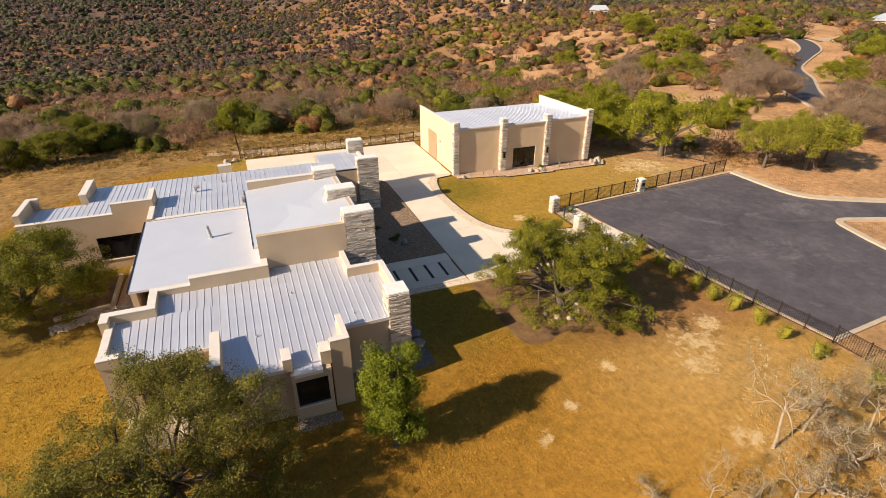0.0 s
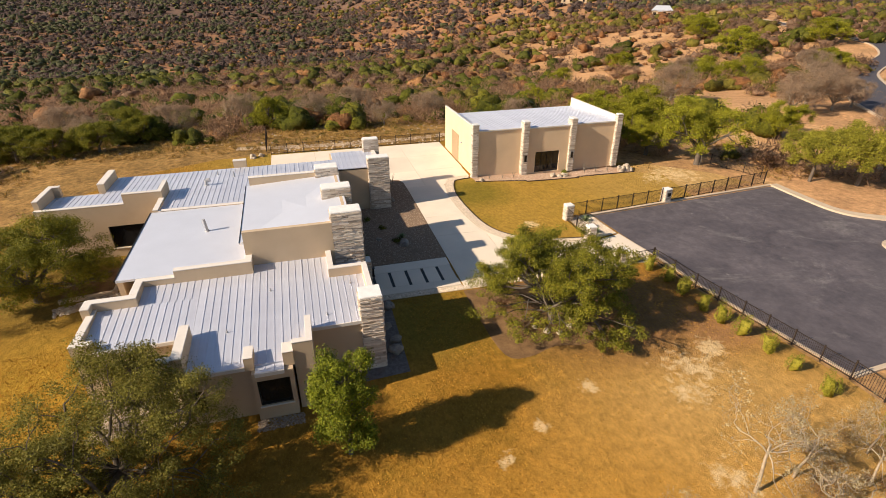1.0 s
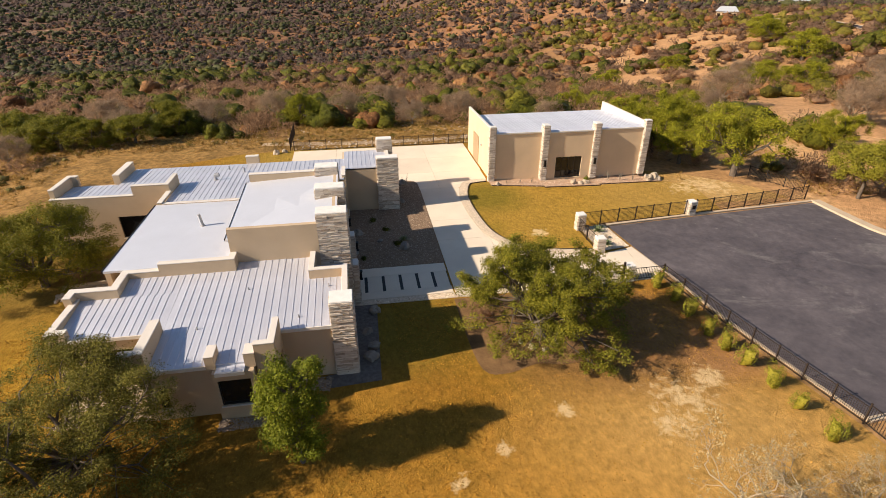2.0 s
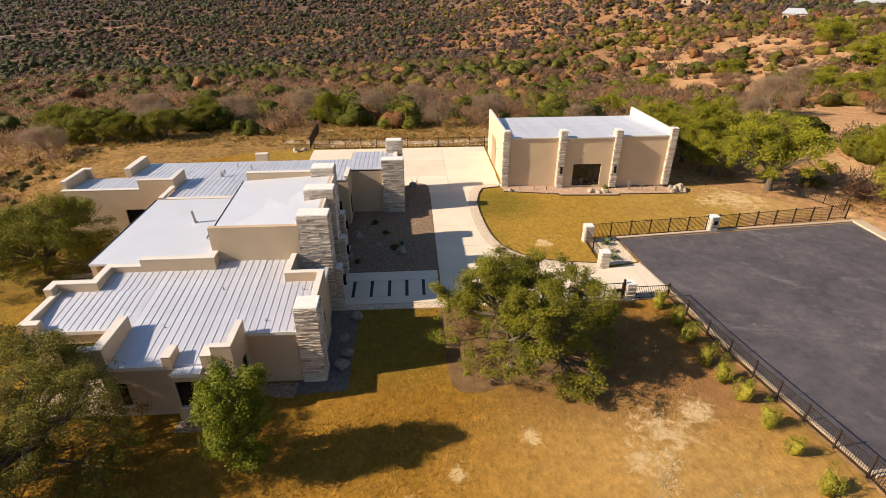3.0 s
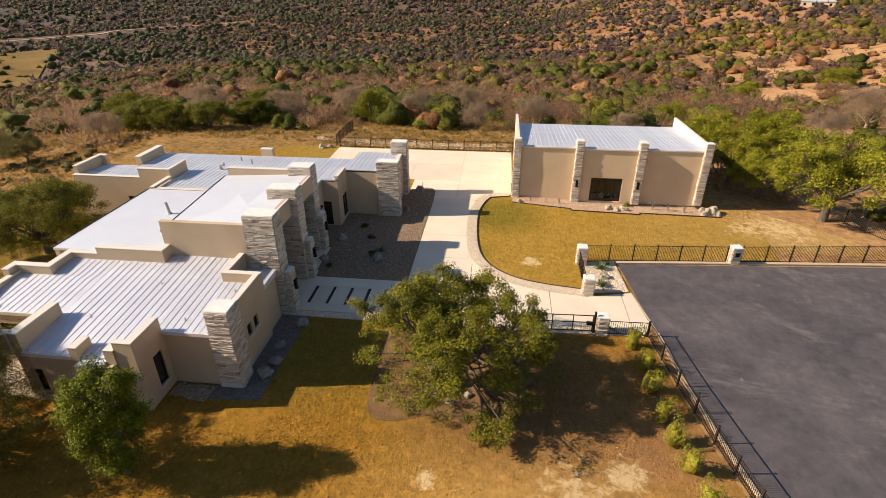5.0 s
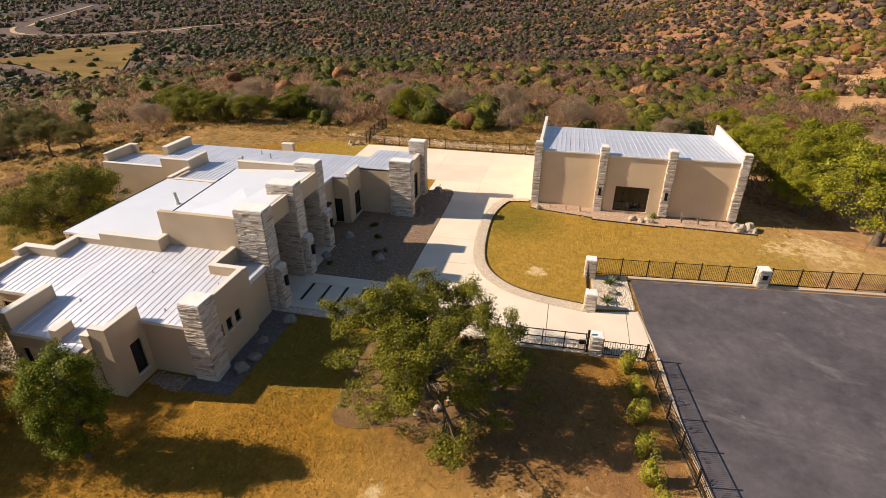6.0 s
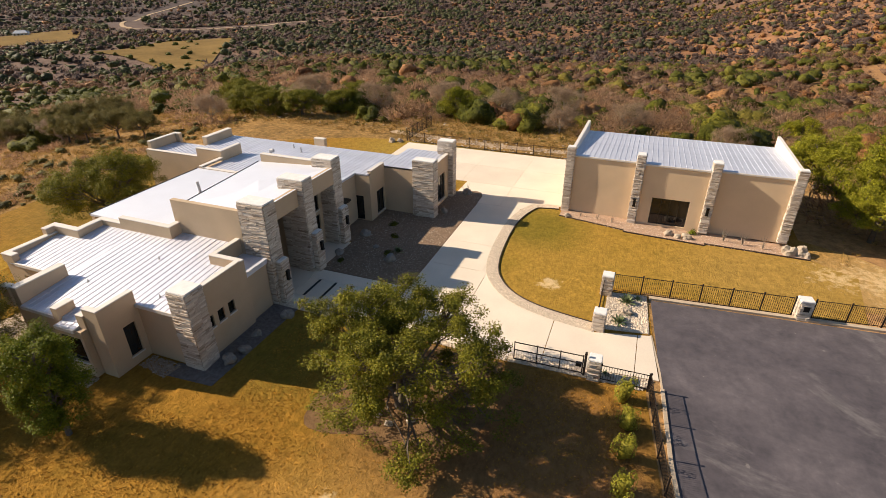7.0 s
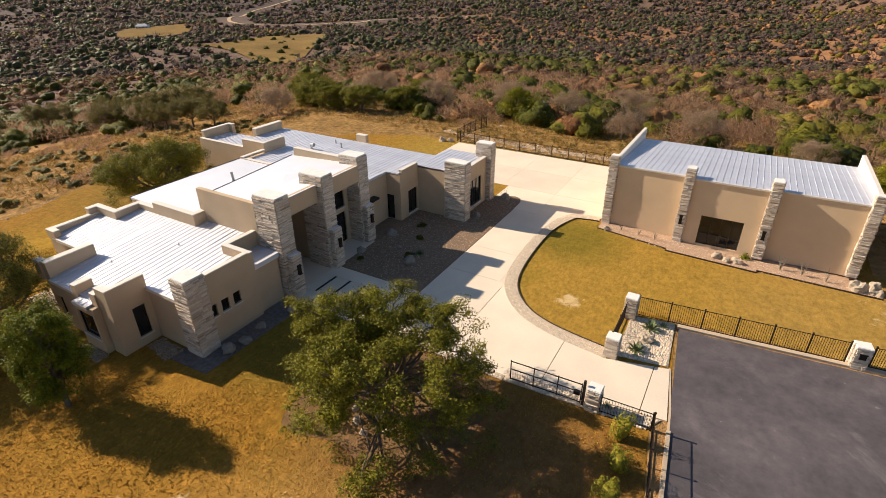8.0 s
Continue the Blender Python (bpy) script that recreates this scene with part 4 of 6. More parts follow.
wall_part("wall", "y", 42.8, 0.3, -14.5, -11.8, B0, 4.0)
wall_part("parapet", "x", -12.0, 0.5, 43.1, 46.5, B0, 4.72, coping=0.06)
wall_part("wall", "y", 46.6, 0.3, -11.5, 9.4, B0, 3.85)
wall_part("parapet", "y", 37.2, 0.3, -6.6, -0.1, B0, 4.3, coping=0.05)
wall_part("parapet", "x", -6.95, 0.35, 37.2, 39.6, 4.28, 4.42, coping=0.04)
wall_part("parapet", "y", 46.7, 0.45, -2.2, -1.1, 3.9, 4.6, coping=0.06)
metal_roof(-14.95, -11.5, 39.9, 42.8, 4.12, 4.05, house)
metal_roof(-11.5, -7.0, 39.9, 46.7, 4.12, 3.98, house)
metal_roof(-6.68, -0.1, 37.5, 46.7, 4.16, 3.98, house)
metal_roof(-7.0, -6.68, 42.1, 46.7, 4.07, 3.98, house)
metal_roof(-0.1, 5.3, 37.1, 46.7, 4.16, 3.98, house)
metal_roof(5.3, 6.45, 41.0, 46.7, 4.1, 3.98, house)
metal_roof(6.45, 10.35, 43.6, 49.0, 4.06, 3.94, house)
wall_part("wall", "x", 4.98, 0.3, 37.5, 41.0, B0, 4.0)
wall_part("wall", "y", 41.0, 0.3, 4.6, 6.6, B0, 4.0, [(5.15, 5.95, 0.1, 2.2)])
window_part("y", 41.0, -1, 5.15, 5.95, 0.1, 2.2, 1, 1, name="side_door", sill=False)
wall_part("wall", "x", 6.3, 0.3, 41.3, 43.6, B0, 4.28, [(42.1, 43.4, 0.3, 2.3)], coping=0.05)
window_part("x", 6.6, 1, 42.1, 43.4, 0.3, 2.3, 2, 1)
wall_part("wall", "y", 43.6, 0.3, 6.3, 9.5, B0, 4.0)
wall_part("wall", "x", 10.3, 0.3, 44.2, 48.4, B0, 4.05, [(45.3, 47.4, 0.4, 2.75)], coping=0.05)
window_part("x", 10.6, 1, 45.3, 47.4, 0.4, 2.75, 3, 1)
wall_part("wall", "y", 48.8, 0.3, 6.3, 9.6, B0, 3.85)
wall_part("wall", "x", 6.3, 0.3, 46.9, 48.8, B0, 3.85)
bm = bmesh.new()
box(bm, 5.28, 5.85, 37.8, 39.2, 2.5, 2.66)
part("entry_canopy", bm, M_BRONZE, house, "low dark canopy over a side entrance")
pillar(9.35, 11.15, 43.35, 44.25, 4.95, house)
pillar(9.6, 11.0, 48.35, 49.15, 5.2, house)
# inner floor
bm = bmesh.new()
box(bm, -7.4, 6.2, 22.8, 36.4, -0.2, 0.02)
part("inner_floor", bm, M_CONCRETE, house)


def tube(bm, p, q, r0, r1, n=8):
    p, q = Vector(p), Vector(q)
    d = (q - p).normalized()
    side = d.orthogonal().normalized()
    up = d.cross(side)
    rings = []
    for c, r in ((p, r0), (q, r1)):
        rings.append([bm.verts.new(c + (side * math.cos(2 * math.pi * i / n) + up * math.sin(2 * math.pi * i / n)) * r) for i in range(n)])
    for i in range(n):
        j = (i + 1) % n
        bm.faces.new((rings[0][i], rings[0][j], rings[1][j], rings[1][i]))
    bm.faces.new(rings[0][::-1])
    bm.faces.new(rings[1])


def vent(x, y, z, h, r, lean=0.0, hood=False, mat=M_GALV):
    bm = bmesh.new()
    tube(bm, (x, y, z - 0.05), (x, y, z + 0.06), r * 2.4, r * 1.3, 10)
    tube(bm, (x, y, z), (x + lean, y, z + h), r, r, 10)
    if hood:
        tube(bm, (x + lean, y, z + h - 0.05), (x + lean + r * 3, y, z + h), r * 1.5, r * 1.5, 10)
    return tagged(part("roof_vent", bm, mat), "small pale vent pipe on the roof", "vent", "roof vents")


vent(-2.85, 33.0, 4.26, 0.85, 0.1, -0.1)
vent(1.2, 25.2, 3.66, 0.16, 0.03)
vent(-0.9, 22.2, 3.37, 0.16, 0.03)
vent(4.1, 22.4, 3.4, 0.16, 0.03)
vent(5.6, 24.9, 3.64, 0.16, 0.03)
vent(-0.6, 38.8, 4.12, 0.42, 0.14, 0.0, True)
vent(-4.0, 42.6, 4.06, 0.45, 0.11, 0.0, True)
vent(-2.0, 44.3, 4.02, 0.45, 0.06)
vent(-3.4, 45.2, 4.0, 0.35, 0.05)

patio = slab("patio", [(-7.5, 19.65), (-3.05, 19.65), (-3.05, 22.28), (-7.5, 22.28)], -0.2, 0.09, M_KERB)
structure(patio, "pale stone patio under the oak beside the house", "patio")

court_bed = slab("mulch_bed", [(-13.0, 33.6), (-9.8, 34.1), (-9.9, 37.6), (-13.4, 37.4)], -0.2, 0.04, M_LITTER)
structure(court_bed, "brown mulch bed under the oak behind the house", "mulch")
court_path = slab("gravel_path", [(-9.5, 33.2), (-7.1, 33.2), (-7.1, 39.5), (-9.2, 39.5)], -0.2, 0.03, M_PINK_GRAVEL)
structure(court_path, "pale gravel path along the house wall", "path")
for pts in ([(-9.65, 33.85), (-9.65, 38.0)], [(-12.9, 33.3), (-9.75, 33.75)]):
    structure(ribbon("low_wall", pts, 0.22, -0.2, 0.28, M_KERB), "low pale stone edging wall of the oak bed", "wall")

# ---- the outbuilding ----
annex = thing("outbuilding", "beige stucco outbuilding with stone pillars and a metal shed roof", "building")
ANNEX_TOP = 4.88
for x0, x1, y, gaps in ((21.1, 26.5, 49.1, ()), (26.5, 32.25, 48.75, [(27.95, 30.75, 0.03, 2.28)]), (32.25, 38.0, 49.1, ())):
    wall_part("wall", "y", y, 0.3, x0, x1, B0, ANNEX_TOP, list(gaps), annex, M_STUCCO_ANNEX)
window_part("y", 48.75, -1, 27.95, 30.75, 0.03, 2.28, 4, 1, annex, "glass_doors", False)
for x in (21.1, 37.78):
    bm = bmesh.new()
    vs = box(bm, x, x + 0.22, 49.4, 60.3, B0, 5.1)
    for v in vs[4:]:
        v.co.z = 5.3 if v.co.y < 50 else 5.08
    w = part("side_wall", bm, M_STUCCO_ANNEX, annex)
    bm = bmesh.new()
    vs = box(bm, x - 0.02, x + 0.24, 49.4, 60.35, 0, 0.06)
    for v in vs:
        v.co.z += 5.3 if v.co.y < 50 else 5.08
    part("coping", bm, M_COPING, w, "pale parapet coping")
wall_part("back_wall", "y", 60.0, 0.3, 21.45, 37.7, B0, 3.9, (), annex, M_STUCCO_ANNEX)
for x0, x1, y, z in ((21.36, 26.6, 49.05, 4.98), (26.6, 32.1, 48.7, 5.007), (32.1, 37.74, 49.05, 4.98)):
    metal_roof(x0, x1, y, 60.3, z, 4.12, annex, 0.41)
    box_part("eave_trim", (x0, x1, y - 0.05, y + 0.03, z - 0.14, z - 0.01), M_COPING, annex, "pale metal eave trim", 0.01)
for x in (21.325, 37.752):
    bm = bmesh.new()
    vs = box(bm, x, x + 0.024, 49.4, 60.2, 0, 0.01)
    for i, v in enumerate(vs):
        v.co.z = (4.7 if v.co.y < 50 else 3.95) if i < 4 else (5.29 if v.co.y < 50 else 5.07)
    part("parapet_flashing", bm, M_COPING, annex, "pale flashing on the inner parapet face")
box_part("side_door", (21.04, 21.1, 54.65, 57.25, 0.0, 3.12), M_DOOR, annex, "tan overhead door", 0.01)
for x, y in ((20.88, 48.84), (26.36, 48.53), (31.8, 48.47), (37.42, 48.78)):
    pillar(x, x + 0.58, y, 49.3, 5.72, annex, 75)
for x in (26.65, 32.07):
    sconce(x, 48.44, 1.8, "y", -1, annex)
vent(21.02, 53.4, 2.6, 0.05, 0.06)


# ---- fences, gate and columns ----


def fence(pts, label, height=1.2, spacing=0.13, panel_len=1.83, ground=None):
    """An iron fence of posts, two rails and pickets along pts."""
    root = thing("iron_fence", label, "fence", (*pts[0], 0))
    ox, oy = pts[0]
    z_at = ground or (lambda x, y: float(site(x)))
    pick = bmesh.new()
    box(pick, -0.009, 0.009, -0.009, 0.009, 0.08, height)
    pme = bpy.data.meshes.new("picket")
    pick.to_mesh(pme)
    pick.free()
    pme.materials.append(M_IRON)
    pb = bmesh.new()
    box(pb, -0.035, 0.035, -0.035, 0.035, -0.3, height + 0.08)
    box(pb, -0.045, 0.045, -0.045, 0.045, height + 0.08, height + 0.11)
    post_me = bpy.data.meshes.new("post")
    pb.to_mesh(post_me)
    pb.free()
    post_me.materials.append(M_IRON)
    for (x0, y0), (x1, y1) in zip(pts[:-1], pts[1:]):
        L = math.hypot(x1 - x0, y1 - y0)
        n = max(1, round(L / panel_len))
        a = math.atan2(y1 - y0, x1 - x0)
        for i in range(n + 1):
            x, y = x0 + (x1 - x0) * i / n, y0 + (y1 - y0) * i / n
            o = new("post", post_me)
            o.parent = root
            o.matrix_basis = pose(x - ox, y - oy, z_at(x, y), 0, 0, math.degrees(a))
            if i == n:
                break
            xe, ye = x0 + (x1 - x0) * (i + 1) / n, y0 + (y1 - y0) * (i + 1) / n
            za, zb = z_at(x, y), z_at(xe, ye)
            for h in (0.14, height):
                rb = bmesh.new()
                tube(rb, (x - ox, y - oy, za + h), (xe - ox, ye - oy, zb + h), 0.024, 0.024, 4)
                part("rail", rb, M_IRON, root)
            m = max(2, round(L / n / spacing))
            for k in range(1, m):
                t = k / m
                o = new("picket", pme)
                o.parent = root
                o.matrix_basis = pose(x + (xe - x) * t - ox, y + (ye - y) * t - oy, za + (zb - za) * t, 0, 0, math.degrees(a))
    return root


fence([(26.2, 37.1), (36.7, 38.55)], "dark iron picket fence between the entrance column and the mailbox column", height=1.36, spacing=0.115)
fence([(37.8, 38.7), (51.2, 40.9)], "dark iron picket fence along the asphalt kerb", height=1.36, spacing=0.115)
fence([(25.65, 33.0), (25.65, 36.5)], "short dark iron fence between two stone columns")
fence([(28.75, 28.35), (29.3, 24.2), (29.95, 20.5), (31.2, 14.0)], "dark iron picket fence beside the parking court", height=1.04, spacing=0.105)
fence([(31.2, 14.0), (31.9, 3.0)], "dark iron picket fence running down the dry slope")
fence([(26.38, 28.22), (28.7, 28.35)], "short dark iron fence beside the gate column", height=1.0)
back_z = lambda x, y: float(land(x, y))
fence([(0.2, 62.95), (21.0, 62.75)], "dark iron picket fence behind the motor court", ground=back_z)
fence([(-0.3, 63.2), (-0.5, 71.5)], "dark iron fence turning away down the slope", height=1.4, spacing=0.115, ground=back_z)
fence([(49.9, 47.6), (52.4, 42.6)], "dark iron fence in the shade of the oaks", ground=back_z)


def column(x, y, w, d, h, label, group="", turn=0.0):
    z = float(site(x))
    root = thing("stone_column", label, "column", (x, y, z), group, turn)
    pillar(-w / 2, w / 2, -d / 2, d / 2, h, root, base=-0.2, cap=0.12, over=0.05)
    return root


column(25.85, 36.75, 0.62, 0.62, 1.5, "stacked stone entrance column with a pale cap", "entrance columns")
column(25.8, 32.7, 0.62, 0.62, 1.3, "stacked stone entrance column beside the driveway", "entrance columns")
column(26.04, 28.38, 0.56, 0.56, 1.3, "stacked stone gate column with a pale cap", "entrance columns")
mail = column(37.25, 38.62, 0.68, 0.6, 1.4, "pale stone mailbox column at the fence", turn=8)
bm = bmesh.new()
box(bm, -0.16, 0.16, -0.42, -0.3, 0.7, 1.02, 0.01)
box(bm, -0.2, 0.2, -0.44, -0.4, 1.02, 1.06)
part("mailbox_door", bm, M_SCONCE, mail, "black metal mailbox door")

gate = thing("driveway_gate", "black iron driveway gate standing open along the kerb", "gate", (21.9, 28.1, 0))
gb = bmesh.new()
for h in (0.12, 0.72, 1.2):
    tube(gb, (0, 0, h), (3.55, 0.12, h), 0.03, 0.03, 6)
for u in (0, 1.2, 2.4, 3.55):
    tube(gb, (u, 0.034 * u, 0.05), (u, 0.034 * u, 1.25), 0.032, 0.032, 6)
part("gate_frame", gb, M_IRON, gate)
for i in range(1, 28):
    pk = bmesh.new()
    u = 3.55 * i / 28
    box(pk, u - 0.0035, u + 0.0035, 0.034 * u - 0.0035, 0.034 * u + 0.0035, 0.12, 0.72)
    part("gate_bar", pk, M_IRON, gate)
pb = bmesh.new()
box(pb, 3.6, 3.72, 0.06, 0.2, -0.2, 1.45)
part("gate_post", pb, M_IRON, gate)
lb = bmesh.new()
box(lb, 3.2, 3.5, 0.02, 0.2, 0.55, 0.75, 0.01)
part("latch_box", lb, M_SCONCE, gate, "black latch box")


# ---- rocks ----


def rock_mesh(name, size, seed, material, level=2):
    bm = bmesh.new()
    bmesh.ops.create_icosphere(bm, subdivisions=level, radius=1)
    r = np.random.default_rng(seed)
    off = Vector(r.uniform(-50, 50, 3))
    for v in bm.verts:
        n = noise.noise(v.co * 1.1 + off) * 0.55 + noise.noise(v.co * 2.7 + off) * 0.2
        v.co *= 1 + n
        v.co.x *= size[0]
        v.co.y *= size[1]
        v.co.z *= size[2]
        if v.co.z < -0.6 * size[2]:
            v.co.z = -0.6 * size[2]
    me = bpy.data.meshes.new(name)
    bm.to_mesh(me)
    bm.free()
    me.materials.append(material)
    return me


def boulder(x, y, s, seed, grey=False):
    label = "dark grey weathered boulder in the mulch bed" if grey else "pale weathered limestone boulder"
    ob = new("boulder", rock_mesh("boulder", (s * 0.85, s * 0.7, s * 0.75), seed, M_GREY_BOULDER if grey else M_BOULDER, 3))
    ob.matrix_basis = pose(x, y, float(land(x, y)) + s * 0.2, 0, 0, seed * 47)
    return tagged(ob, label, "boulder", "landscape boulders")


for i, (x, y, s) in enumerate([(7.7, 22.6, 0.5), (7.9, 23.5, 0.42), (7.6, 25.0, 0.36), (8.1, 27.2, 0.5), (7.3, 38.6, 0.5), (6.9, 35.2, 0.42), (10.9, 35.6, 0.55), (11.5, 44.9, 0.4), (12.0, 49.5, 0.5), (21.6, 47.7, 0.32),
                               (29.6, 47.5, 0.42), (30.2, 47.2, 0.36), (30.9, 47.3, 0.45), (38.1, 47.7, 0.72), (39.0, 47.9, 0.7), (27.2, 34.9, 0.42), (26.9, 34.2, 0.3), (-0.9, 62.5, 0.4), (-1.9, 62.2, 0.5), (26.9, 28.7, 0.2), (27.9, 28.8, 0.22), (9.0, 37.0, 0.3), (20.2, 26.9, 0.3), (16.9, 22.0, 0.26), (17.6, 21.6, 0.24), (18.5, 22.1, 0.25), (16.4, 22.6, 0.2), (18.9, 22.9, 0.22)]):
    boulder(x, y, s, i + 3, x < 12.5 and y < 50)


def rock_field(name, poly, n, lo, hi, material, label, seed, lift=0.04):
    """Loose rocks over a polygon, joined."""
    r = np.random.default_rng(seed)
    P = np.array(poly, float)
    base = np.array([(0, 0, 1), (0.9, 0, 0.45), (0.28, 0.85, 0.45), (-0.72, 0.53, 0.45), (-0.72, -0.53, 0.45), (0.28, -0.85, 0.45), (1, 0.1, -0.2), (0.3, 0.95, -0.2), (-0.8, 0.6, -0.2), (-0.8, -0.6, -0.2), (0.3, -0.95, -0.2)])
    bf = [(0, 1, 2), (0, 2, 3), (0, 3, 4), (0, 4, 5), (0, 5, 1)]
    for i in range(5):
        a, b = 1 + i, 1 + (i + 1) % 5
        c, d = 6 + i, 6 + (i + 1) % 5
        bf += [(a, c, d), (a, d, b)]
    bf = np.array(bf)
    V, F, k = [], [], 0
    while k < n:
        q = r.uniform(P.min(0), P.max(0))
        inside = False
        for (xa, ya), (xb, yb) in zip(P, np.roll(P, -1, 0)):
            if (ya > q[1]) != (yb > q[1]) and q[0] < (xb - xa) * (q[1] - ya) / (yb - ya) + xa:
                inside = not inside
        if not inside:
            continue
        s = r.uniform(lo, hi)
        a = r.uniform(0, 6.28)
        v = base * r.uniform(0.7, 1.3, base.shape) * (s, s * r.uniform(0.6, 1), s * r.uniform(0.4, 0.8))
        v = np.column_stack([v[:, 0] * math.cos(a) - v[:, 1] * math.sin(a), v[:, 0] * math.sin(a) + v[:, 1] * math.cos(a), v[:, 2]])
        V.append(v + (q[0], q[1], float(land(q[0], q[1])) + lift))
        F.append(bf + 11 * k)
        k += 1
    ob = new(name, fast_mesh(name, np.concatenate(V), np.concatenate(F), material))
    return tagged(ob, label, "rocks", kind="stuff")


kc = np.array(curve)
rock_field("river_rocks", [tuple(p) for p in kc + (-0.3, -0.25)] + [tuple(p) for p in (kc + (0.3, 0.25))[::-1]], 2600, 0.03, 0.06, M_PALE_ROCK, "loose pale river rocks along the driveway curve", 1, 0.07)
rock_field("river_rocks", [(26.1, 32.8), (28.6, 33.3), (28.3, 37.4), (26.0, 36.9)], 1700, 0.045, 0.095, M_PALE_ROCK, "loose pale limestone rocks in the entrance bed", 2)
rock_field("gravel_stones", [(7, 32.8), (13.5, 32.8), (13.5, 49), (11.5, 49.5), (7, 43)], 3600, 0.03, 0.06, M_ROCK, "warm brown gravel stones in the planting bed", 3, 0.07)
rock_field("gravel_stones", [(21, 47.7), (26.2, 46.7), (32.2, 46.7), (39.2, 47.2), (38.6, 48.5), (21, 48.5)], 2000, 0.03, 0.07, M_PINK_ROCK, "pinkish gravel stones along the outbuilding", 4)
rock_field("river_rocks", [(7.0, 28.05), (21.5, 27.9), (21.5, 28.15), (13.6, 28.2), (13.5, 28.52), (7.0, 28.52)], 1100, 0.04, 0.09, M_PALE_ROCK, "pale rocks along the walkway", 13)
rock_field("river_rocks", [(21.7, 27.95), (28.5, 28.3), (28.9, 29.1), (21.7, 28.5)], 700, 0.05, 0.12, M_PALE_ROCK, "pale rocks under the gate", 5)
rock_field("river_rocks", [(0.3, 62.9), (20.9, 62.8), (24, 65.0), (8, 66.5), (0.3, 66)], 170, 0.06, 0.17, M_PALE_ROCK, "pale rocks strewn behind the motor court", 6)
rock_field("river_rocks", [(3.4, 20.6), (5.4, 20.3), (5.6, 21.4), (3.5, 21.5)], 700, 0.03, 0.06, M_ROCK, "pale rocks in a drain bed beside the wall", 7)
rock_field("river_rocks", [(0.2, 18.3), (2.4, 18.4), (2.4, 19.1), (0.2, 19.1)], 600, 0.03, 0.06, M_ROCK, "pale rocks under the bay window", 8)
rock_field("scattered_stones", [(-30, 67), (40, 67), (46, 90), (-45, 85)], 320, 0.06, 0.2, M_BOULDER, "pale limestone rubble on the dry slope", 9)
rock_field("scattered_stones", [(-12.7, 31.6), (-8.4, 33.4), (-8.2, 34.2), (-12.9, 32.6)], 260, 0.1, 0.22, M_BOULDER, "pale rock edging of the courtyard bed", 10)
rock_field("scattered_stones", [(-22.3, 24.5), (-22.2, 27.1), (-23.7, 30.3), (-24, 34.4), (-24.6, 34.4), (-24.3, 30.3), (-22.8, 27.1), (-22.9, 24.5)], 110, 0.08, 0.2, M_ROCK, "curved line of tan rocks at the lawn's edge", 12)


# ---- trees ----
def frames_of(d):
    d = d / (np.linalg.norm(d) + 1e-9)
    a = np.cross(d, (0, 0, 1.0)) if abs(d[2]) < 0.95 else np.cross(d, (1.0, 0, 0))
    a /= np.linalg.norm(a)
    return d, a, np.cross(d, a)


class Wood:
    """Collects tapered limbs."""

    def __init__(self):
        self.V, self.F, self.n = [], [], 0

    def limb(self, pts, r0, r1, k=6):
        pts = np.array(pts)
        m = len(pts)
        for i, p in enumerate(pts):
            d, a, b = frames_of(pts[min(i + 1, m - 1)] - pts[max(i - 1, 0)])
            r = r0 + (r1 - r0) * i / (m - 1)
            t = np.arange(k) * 2 * math.pi / k
            self.V.append(p + r * (np.cos(t)[:, None] * a + np.sin(t)[:, None] * b))
            if i:
                o = self.n + (i - 1) * k
                self.F += [(o + j, o + (j + 1) % k, o + k + (j + 1) % k, o + k + j) for j in range(k)]
        self.n += m * k


def grow(rng, wood, p, d, length, r, level, tips, wiggle=0.35, lift=0.12, kids=(3, 4), spread=0.8, shrink=0.68, k=6):
    pts = [np.array(p, float)]
    d = np.array(d, float) / np.linalg.norm(d)
    seg = 5 if level > 1 else 4
    for i in range(seg):
        d = d + rng.normal(0, wiggle, 3) * 0.4 + (0, 0, lift * 0.3)
        d /= np.linalg.norm(d)
        pts.append(pts[-1] + d * length / seg)
    wood.limb(pts, r, r * 0.55, k)
    if level == 0:
        tips.append((pts[-1], pts[len(pts) // 2], length))
        return
    n = int(rng.integers(kids[0], kids[1] + 1))
    for i in range(n):
        at = pts[-1] if i == 0 else pts[int(rng.integers(2, seg + 1))]
        dd, a, b = frames_of(d)
        t = rng.uniform(0, 6.28)
        nd = dd * (1 - 0.35 * spread) + (a * math.cos(t) + b * math.sin(t)) * spread * rng.uniform(0.6, 1.1)
        nd[2] += lift
        grow(rng, wood, at, nd, length * shrink * rng.uniform(0.75, 1.15), r * 0.55, level - 1, tips, wiggle, lift, kids, spread, shrink, max(3, k - 1))


